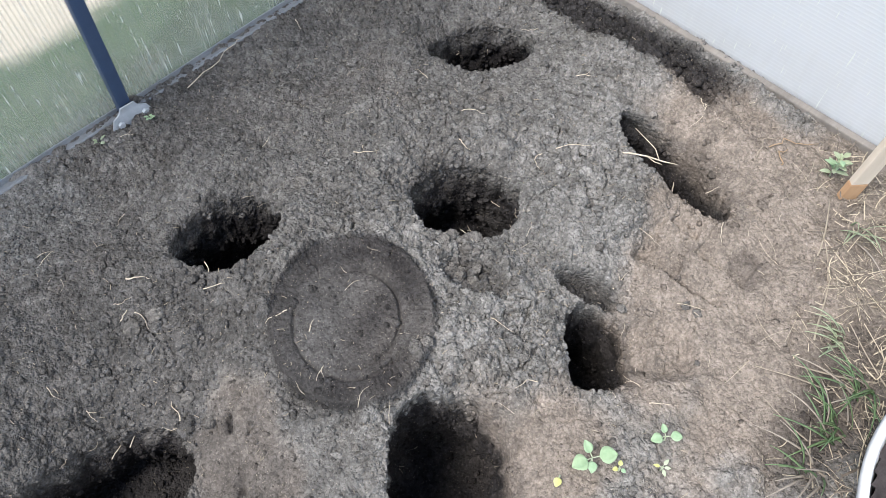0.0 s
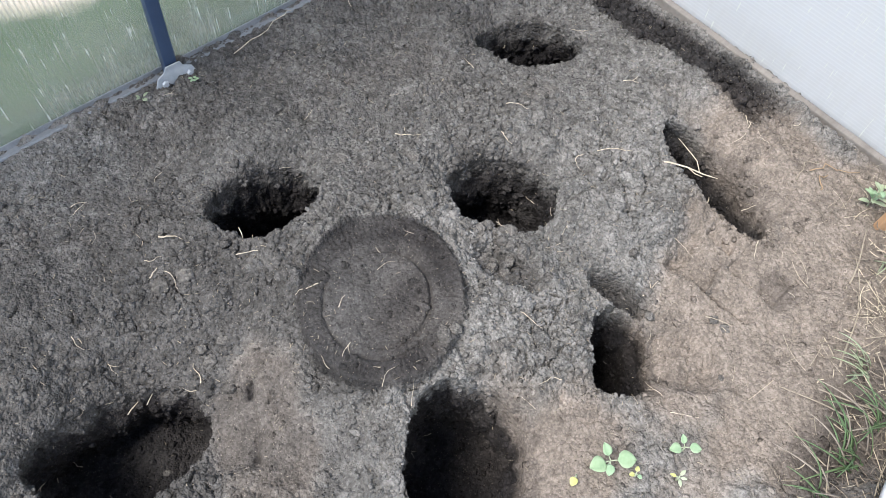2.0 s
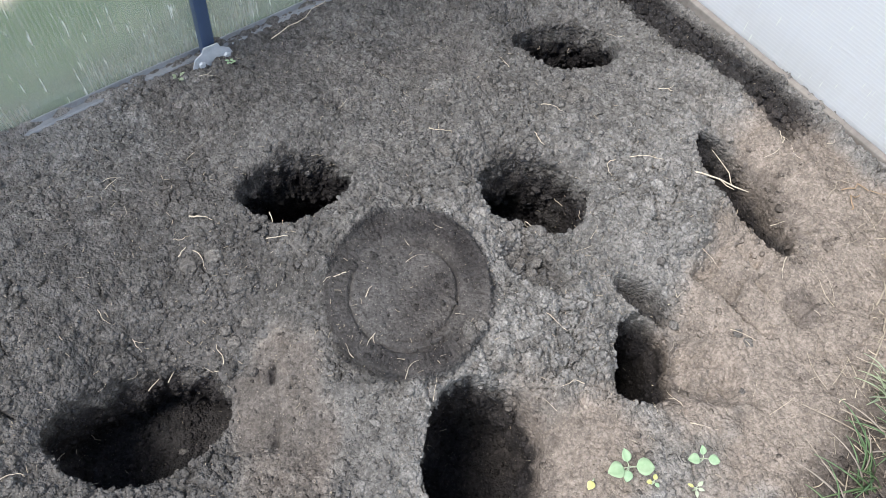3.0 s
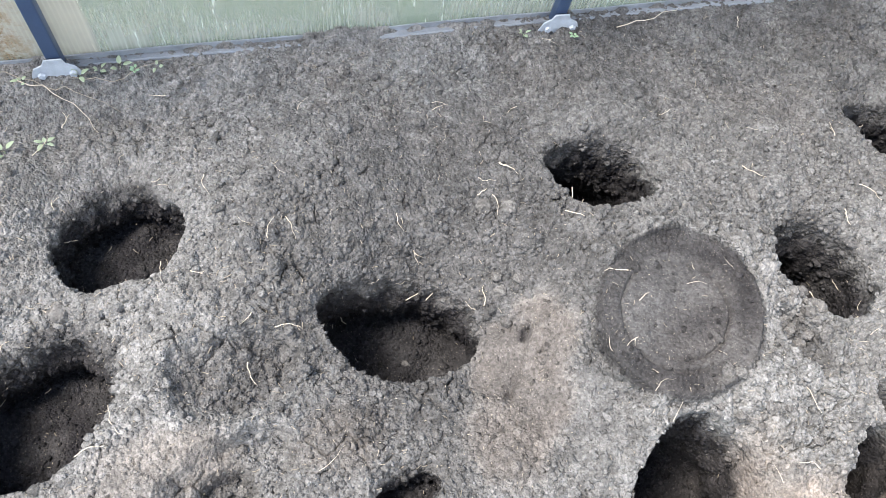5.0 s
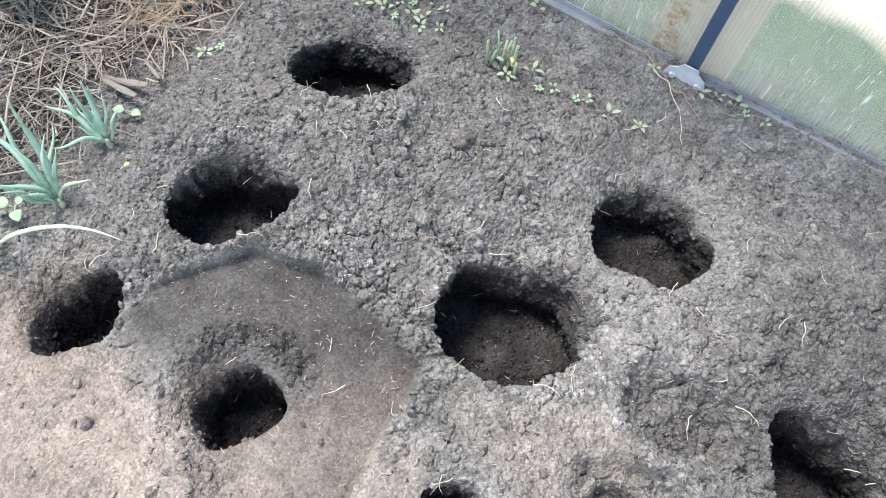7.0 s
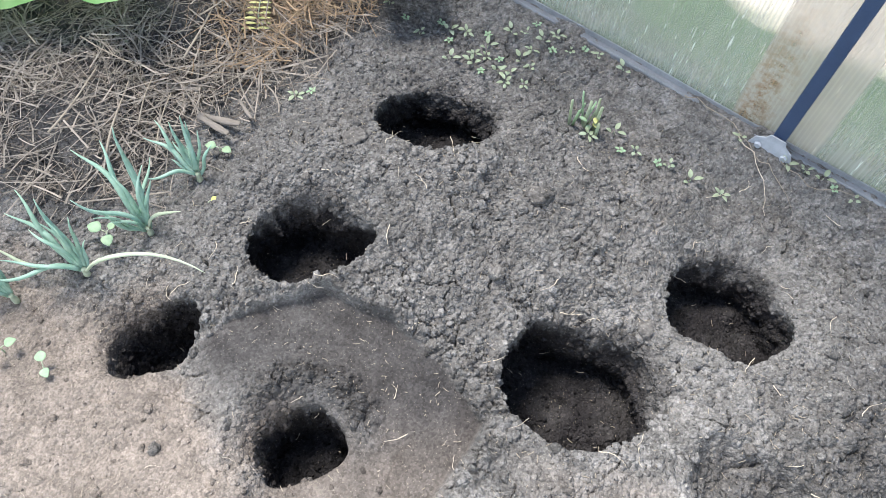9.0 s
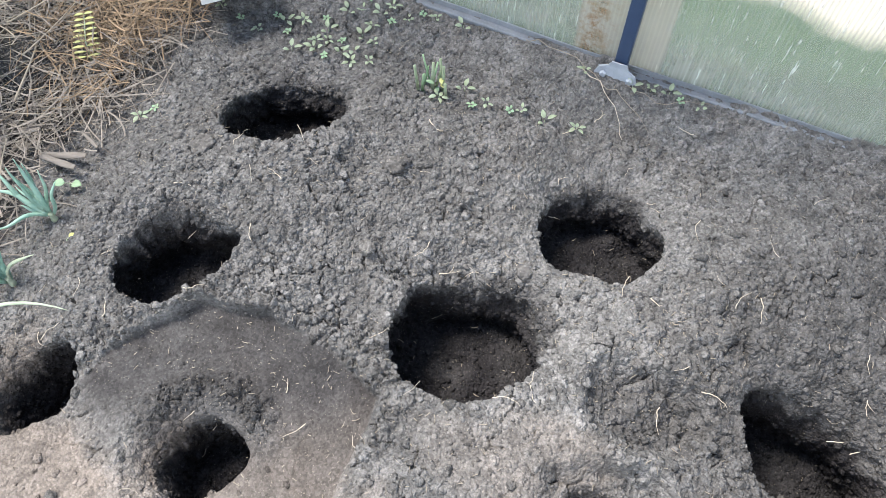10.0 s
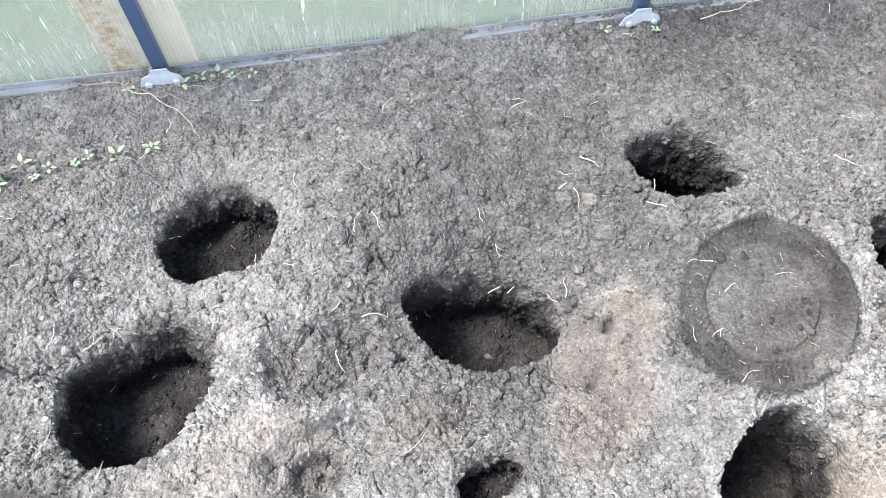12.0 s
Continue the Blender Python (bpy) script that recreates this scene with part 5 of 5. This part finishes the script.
def onion(x, y, leaves, label):
    """leaves: angle, length, lean in degrees from upright, droop, thickness, material."""
    plant = new("onion_plant")
    plant.matrix_basis = pose(x, y, ground_z(x, y))
    part("bulb_neck", tube(bmesh.new(), [(0, 0, -0.010), (0, 0, 0.006), (0.001, 0, 0.022)], [0.0060, 0.0058, 0.0045], 10), PALE_LEAF, plant, "pale onion neck")
    rng = random.Random(int(1000 * abs(x + y)))
    green = [leaf for leaf in leaves if leaf[5] is ONION_LEAF]
    young = [(leaf[0] + rng.uniform(-38, 38), leaf[1] * rng.uniform(0.45, 0.85), leaf[2] + rng.uniform(-14, 14), leaf[3] + rng.uniform(0, 25), leaf[4] * 0.8, ONION_LEAF) for leaf in green[:5]]
    for k, (angle, length, lean, droop, thick, material) in enumerate(list(leaves) + young):
        a, tilt = radians(angle), radians(lean)
        p = Vector((0.005 * math.cos(a), 0.005 * math.sin(a), 0.012 + 0.004 * (k % 4)))
        pts = [p.copy()]
        steps = 12
        for i in range(steps):
            t = tilt + radians(droop) * (i / steps) ** 1.5 + radians(17) * math.sin(k * 1.7 + 0.55 * i)
            a += 0.14 * math.sin(k * 2.1 + 0.5 * i)
            p = p + Vector((math.cos(a) * math.sin(t), math.sin(a) * math.sin(t), math.cos(t))) * length / steps
            pts.append(Vector((p.x, p.y, max(p.z, 0.004))))
        widths = [thick * 0.82 * (0.92 + 0.22 * math.sin(math.pi * min(i / steps * 1.2, 1)) - 0.80 * (i / steps) ** 4) for i in range(steps + 1)]
        part("leaf", tube(bmesh.new(), pts, widths, 8, 0.75), material, plant)
    return tagged(plant, label, "onion", "onions by the mulch")


G, W = ONION_LEAF, PALE_LEAF
onion(-1.513, 0.316, ((118, 0.22, 10, 14, 0.0062, G), (165, 0.17, 38, 15, 0.0056, G), (190, 0.18, 48, 14, 0.0058, G), (212, 0.14, 34, 12, 0.0050, G), (240, 0.11, 26, 14, 0.0046, G), (175, 0.12, 18, 10, 0.0048, G), (80, 0.10, 22, 12, 0.0048, G), (35, 0.11, 22, 70, 0.0040, W), (150, 0.10, 24, 12, 0.0044, G)), "leafy blue-green onion plant at the mulch edge")
onion(-1.532, 0.194, ((150, 0.15, 25, 14, 0.0052, G), (178, 0.17, 40, 14, 0.0052, G), (200, 0.15, 50, 12, 0.0050, G), (225, 0.14, 60, 14, 0.0048, G), (130, 0.11, 18, 12, 0.0046, G), (165, 0.10, 12, 10, 0.0044, G), (8, 0.28, 48, 58, 0.0044, W), (214, 0.16, 74, 18, 0.0042, W)), "onion plant with long drooping pale leaves")
onion(-1.522, 0.445, ((150, 0.11, 30, 10, 0.0048, G), (180, 0.12, 42, 12, 0.0048, G), (205, 0.11, 56, 10, 0.0048, G), (120, 0.12, 14, 10, 0.0048, G), (170, 0.09, 20, 8, 0.0044, G), (70, 0.08, 24, 10, 0.0048, G), (225, 0.09, 66, 8, 0.0044, G), (140, 0.10, 22, 8, 0.0044, G)), "small bushy onion plant at the mulch edge")
onion(-1.590, 0.090, ((170, 0.15, 30, 14, 0.0052, G), (200, 0.15, 42, 18, 0.0052, G), (140, 0.12, 20, 12, 0.0048, G), (225, 0.13, 56, 14, 0.0048, G), (190, 0.13, 26, 10, 0.0046, G), (210, 0.14, 72, 18, 0.0042, W)), "onion plant with spreading leaves in bare soil")


def chives(x, y):
    plant = new("cut_chives")
    plant.matrix_basis = pose(x, y, ground_z(x, y))
    rng = random.Random(51)
    for k in range(11):
        px, py = rng.uniform(-0.035, 0.035), rng.uniform(-0.020, 0.020)
        h = rng.uniform(0.05, 0.095)
        lean = Vector((rng.uniform(-0.15, 0.2), rng.uniform(-0.15, 0.1), 1)) * h
        base = Vector((px, py - 0.012, -0.004))
        part("stem", tube(bmesh.new(), [base, base + lean * 0.5, base + lean], [0.0036, 0.0036, 0.0030], 7, 0.6), WEED_LEAF if k % 3 else SPROUT_LEAF, plant)
    for k in range(4):
        leaf = part("leaf", blade_mesh(0.018, 0.009, 0.9), YELLOW_LEAF if k % 2 else SPROUT_LEAF, plant)
        leaf.matrix_basis = pose(rng.uniform(-0.03, 0.03), rng.uniform(-0.025, 0.0), 0.01 + 0.01 * k, 0, -15, rng.uniform(0, 360))
    tagged(plant, "clump of cut-back green stems in the soil", "chives")


chives(-1.045, 1.000)


def weed_mesh_plant(seed, material, size):
    rng = random.Random(seed)
    plant = new("weed")
    count = rng.randint(2, 5)
    for k in range(count):
        angle = 360 * k / count + rng.uniform(-20, 20)
        leaf = part("leaf", blade_mesh(size * rng.uniform(0.7, 1.2), size * rng.uniform(0.45, 0.65), 0.85, 0.15, 0.2), material, plant)
        d = rng.uniform(0.1, 0.5) * size
        leaf.matrix_basis = pose(d * math.cos(radians(angle)), d * math.sin(radians(angle)), 0.003 + rng.uniform(0, 0.35) * size, rng.uniform(-15, 15), rng.uniform(-35, 0), angle)
    part("stem", tube(bmesh.new(), [(0, 0, -0.004), (0, 0, 0.35 * size)], [0.0011, 0.0007], 5), material, plant)
    return tagged(plant, "tiny green weed rosette in the soil", "weed", "weeds by the side wall")


WEEDS = ((-0.933, 1.003), (-0.884, 1.006), (-0.818, 1.023), (-0.758, 1.044), (-1.245, 1.120), (-1.266, 1.165), (-1.235, 1.145), (-1.275, 1.14), (-1.505, 1.019), (-1.46, 1.01), (-1.321, 1.009), (-1.234, 1.006), (-1.29, 0.995), (-1.25, 1.04), (-1.20, 1.02),
         (-1.148, 1.170), (-1.12, 1.175), (-1.058, 1.175), (-1.523, 0.699), (-1.50, 0.72), (-0.690, 1.165), (-0.790, 1.165), (-0.594, 1.170), (-0.557, 1.172), (-1.41, 1.05), (-1.38, 1.07), (-1.44, 1.06), (-1.33, 1.08), (-1.56, 1.03), (0.27, 1.150), (0.165, 1.165), (-1.36, 0.985),
         (-1.215, 1.165), (-1.205, 1.135), (-1.255, 1.095), (-1.225, 1.085), (-1.285, 1.06), (-1.31, 1.045), (-1.265, 1.025), (-1.335, 1.035), (-1.345, 1.10), (-1.305, 1.13), (-1.17, 1.15), (-1.39, 1.02),
         (-0.865, 1.022), (-0.99, 1.03), (-1.02, 0.975), (-0.955, 0.985), (-0.62, 1.18), (-0.655, 1.175))


def build_weeds():
    first = [weed_mesh_plant(60 + k, (WEED_LEAF, SPROUT_LEAF, WEED_LEAF, WEED_LEAF)[k], (0.012, 0.010, 0.0155, 0.013)[k]) for k in range(4)]
    rng = random.Random(64)
    for k, (x, y) in enumerate(WEEDS):
        m = pose(x, y, ground_z(x, y) + 0.002, 0, 0, rng.uniform(0, 360))
        if k < 4:
            first[k].matrix_basis = m
        else:
            copy_thing(first[(0, 1, 0, 2, 3, 1, 2)[k % 7]], m)


build_weeds()


def ladder_weed(x, y):
    """A pale weed whose narrow leaflets stand one above the other."""
    plant = new("pale_weed")
    plant.matrix_basis = pose(x, y, ground_z(x, y) + 0.02)
    part("stem", tube(bmesh.new(), [(0, 0, -0.02), (-0.01, 0.02, 0.03), (-0.03, 0.06, 0.06)], [0.0014, 0.0012, 0.0008], 5), PALE_LEAF, plant)
    for k in range(9):
        t = k / 8
        for s in (-1, 1):
            leaf = part("leaf", blade_mesh(0.030 - 0.012 * t, 0.007, 1.0, 0.1, 0.15), YELLOW_LEAF, plant)
            leaf.matrix_basis = pose(-0.03 * t, 0.06 * t, 0.012 + 0.048 * t, 0, -8, 40 + (0 if s > 0 else 180))
    tagged(plant, "pale yellow-green ferny weed growing through the straw", "weed")


ladder_weed(-1.690, 0.765)


def grass_tuft(x, y, count, reach, spread, label, material, seed, heading):
    rng = random.Random(seed)
    plant = new("grass_tuft")
    plant.matrix_basis = pose(x, y, ground_z(x, y))
    for k in range(count):
        a = radians(heading + rng.uniform(-spread, spread))
        length = reach * rng.uniform(0.5, 1.1)
        tilt, droop = radians(rng.uniform(15, 55)), radians(rng.uniform(30, 80))
        p = Vector((rng.uniform(-0.02, 0.02), rng.uniform(-0.02, 0.02), -0.004))
        pts = [p.copy()]
        for i in range(8):
            t = tilt + droop * (i / 8) ** 1.3
            p = p + Vector((math.cos(a) * math.sin(t), math.sin(a) * math.sin(t), math.cos(t))) * length / 8
            pts.append(Vector((p.x, p.y, max(p.z, 0.005))))
        part("blade", tube(bmesh.new(), pts, [0.0026 * (1 - 0.85 * (i / 8) ** 1.5) for i in range(9)], 4, 0.25), material if rng.random() < 0.75 else STRAW, plant)
    tagged(plant, label, "grass", "grass tufts by the path")


grass_tuft(0.800, -0.070, 16, 0.075, 60, "tuft of pale green grass at the bed's edge", WEED_LEAF, 71, 150)
grass_tuft(0.665, -0.150, 20, 0.13, 70, "green grass tuft bending beside a tub", GRASS_LEAF, 72, 130)
grass_tuft(0.745, -0.145, 18, 0.14, 80, "long grass tuft beside a white-rimmed tub", GRASS_LEAF, 73, 140)
grass_tuft(0.585, -0.160, 13, 0.12, 70, "low green grass tuft at the path edge", GRASS_LEAF, 74, 150)
grass_tuft(1.010, 0.020, 9, 0.10, 50, "thin dry grass tuft in loam", WEED_LEAF, 75, 200)


def leafy_weed(x, y):
    plant = new("leafy_weed")
    plant.matrix_basis = pose(x, y, ground_z(x, y))
    rng = random.Random(81)
    part("stem", tube(bmesh.new(), [(0, 0, -0.004), (0.004, 0.002, 0.03), (0.002, 0.006, 0.055)], [0.0016, 0.0013, 0.0008], 5), PALE_LEAF, plant)
    for k in range(14):
        angle, h = 137.5 * k, 0.010 + 0.0035 * k
        leaf = part("leaf", blade_mesh(0.026 - 0.0007 * k, 0.010, 0.9, 0.15, 0.2), WEED_LEAF if k % 3 else SPROUT_LEAF, plant)
        leaf.matrix_basis = pose(0.003 * math.cos(radians(angle)), 0.003 * math.sin(radians(angle)), h, 0, -rng.uniform(5, 40), angle)
    tagged(plant, "small leafy green weed in brown loam", "weed")


leafy_weed(1.092, 0.112)
dry_stem("dry_grass_wisp", ((1.035, 0.185), (1.050, 0.205), (1.075, 0.200)), 0.0016, "wisp of dry straw on loam", "straw", 0.006, FRESH_STRAW)
dry_stem("dry_grass_wisp", ((1.05, 0.225), (1.085, 0.215), (1.10, 0.19), (1.13, 0.165)), 0.0013, "curled dry grass wisp on loam", "straw", 0.006, FRESH_STRAW)
dry_stem("dry_grass_wisp", ((1.02, 0.23), (1.055, 0.245), (1.08, 0.225)), 0.0012, "curled dry grass wisp on loam", "straw", 0.006, CHAFF)


def big_leaf_plant(x, y):
    """A low broad-leaved plant at the far edge of the mulch."""
    plant = new("squash_plant")
    plant.matrix_basis = pose(x, y, ground_z(x, y))
    for angle, reach, h, size, tilt in ((-25, 0.20, 0.11, 0.13, -6), (-70, 0.22, 0.12, 0.14, -4), (200, 0.2, 0.12, 0.13, -8), (-110, 0.26, 0.10, 0.12, -6)):
        a = radians(angle)
        end = Vector((math.cos(a) * reach, math.sin(a) * reach, h))
        bm = bmesh.new()
        ring = []
        hub = bm.verts.new((0, 0, 0))
        for k in range(40):
            b = 2 * math.pi * k / 40
            r = size * (0.82 + 0.10 * math.cos(5 * b) - 0.30 * math.exp(-((math.pi - b) / 0.22) ** 2)) * (1 + 0.02 * math.sin(13 * b))
            ring.append((bm.verts.new((0.5 * r * math.cos(b), 0.5 * r * math.sin(b), 0.010 + 0.006 * math.cos(5 * b))), bm.verts.new((r * math.cos(b), r * math.sin(b), -0.006 + 0.010 * math.cos(5 * b)))))
        for k in range(40):
            p, q = ring[k], ring[(k + 1) % 40]
            bm.faces.new((hub, p[0], q[0]))
            bm.faces.new((p[0], p[1], q[1], q[0]))
        leaf = part("leaf", bm, BIG_LEAF, plant)
        leaf.matrix_basis = Matrix.Translation(end) @ pose(0, 0, 0, 0, -tilt, angle)
        part("leaf_stalk", tube(bmesh.new(), [(0, 0, -0.01), end * 0.5 + Vector((0, 0, 0.03)), end], [0.006, 0.005, 0.004], 7), WEED_LEAF, plant)
    tagged(plant, "broad-leaved green squash plant beside the straw", "squash plant")


big_leaf_plant(-2.10, 0.70)


# ---- loose things ----
def build_stake():
    stake = new("wooden_stake")
    stake.matrix_basis = pose(1.075, 0.066, ground_z(1.075, 0.066), 0, 2, -40)
    part("shaft", box(bmesh.new(), -0.0165, 0.0165, -0.007, 0.007, 0.045, 0.75, 0.002), OLD_WOOD, stake, smooth=False)
    part("foot", box(bmesh.new(), -0.0167, 0.0167, -0.0072, 0.0072, -0.03, 0.045, 0.002), WET_WOOD, stake, "damp brown foot of the stake", False)
    tagged(stake, "flat wooden stake standing upright in the soil", "stake")


build_stake()


def build_tub(x, y, radius, height):
    """A round plastic tub with a rolled rim, filled with dark soil."""
    tub = new("plant_tub")
    base = -0.02
    tub.matrix_basis = pose(x, y, 0)
    bm = bmesh.new()
    profile = [(0.80, base), (0.985, height - 0.012), (0.992, height - 0.004), (1.0, height), (1.018, height + 0.003), (1.036, height - 0.002), (1.038, height - 0.011), (1.030, height - 0.014), (1.010, height - 0.010), (0.83, base - 0.002)]
    rows = []
    for r, z in profile:
        rows.append([bm.verts.new((radius * r * math.cos(2 * math.pi * k / 72), radius * r * math.sin(2 * math.pi * k / 72), z)) for k in range(72)])
    for a, b in zip(rows, rows[1:] + rows[:1]):
        for k in range(72):
            bm.faces.new((a[k], a[(k + 1) % 72], b[(k + 1) % 72], b[k]))
    bmesh.ops.recalc_face_normals(bm, faces=bm.faces[:])
    part("shell", bm, WHITE_PLASTIC, tub, "white plastic tub with a rolled rim")
    bm = bmesh.new()
    bmesh.ops.create_grid(bm, x_segments=90, y_segments=90, size=radius * 0.985)
    far = [v for v in bm.verts if math.hypot(v.co.x, v.co.y) > radius * 0.982]
    bmesh.ops.delete(bm, geom=far, context="VERTS")
    for v in bm.verts:
        v.co.z = height - 0.014 + 0.012 * noise.noise(v.co * 60) + 0.006 * noise.noise(v.co * 150)
    part("potting_soil", bm, HUMUS, tub, "dark damp potting soil")
    for px, py, angle, size in ((-0.135, 0.235, 40, 0.035), (-0.165, 0.215, 120, 0.03), (-0.105, 0.230, 200, 0.028)):
        leaf = part("leaf", blade_mesh(size, size * 0.8, 0.85), SPROUT_LEAF, tub)
        leaf.matrix_basis = pose(px, py, height + 0.004, 0, -20, angle)
    tagged(tub, "round white plastic tub of dark soil on the path", "tub")


build_tub(0.685, -0.492, 0.305, 0.08)


def build_board():
    bm = box(bmesh.new(), -0.07, 0.07, -0.109, 0.109, -0.008, 0.008, 0.002)
    for v in bm.verts:
        v.co.x += 0.006 * noise.noise(v.co * 30)
        v.co.y += 0.004 * noise.noise(v.co * 40 + Vector((3, 0, 0)))
    ob = finish("white_board", bm, WHITE_PAINT, smooth=False)
    ob.matrix_basis = pose(-1.558, 1.077, 0.045, -8, 0, 45)
    tagged(ob, "weathered white painted board lying on the straw", "board")


build_board()
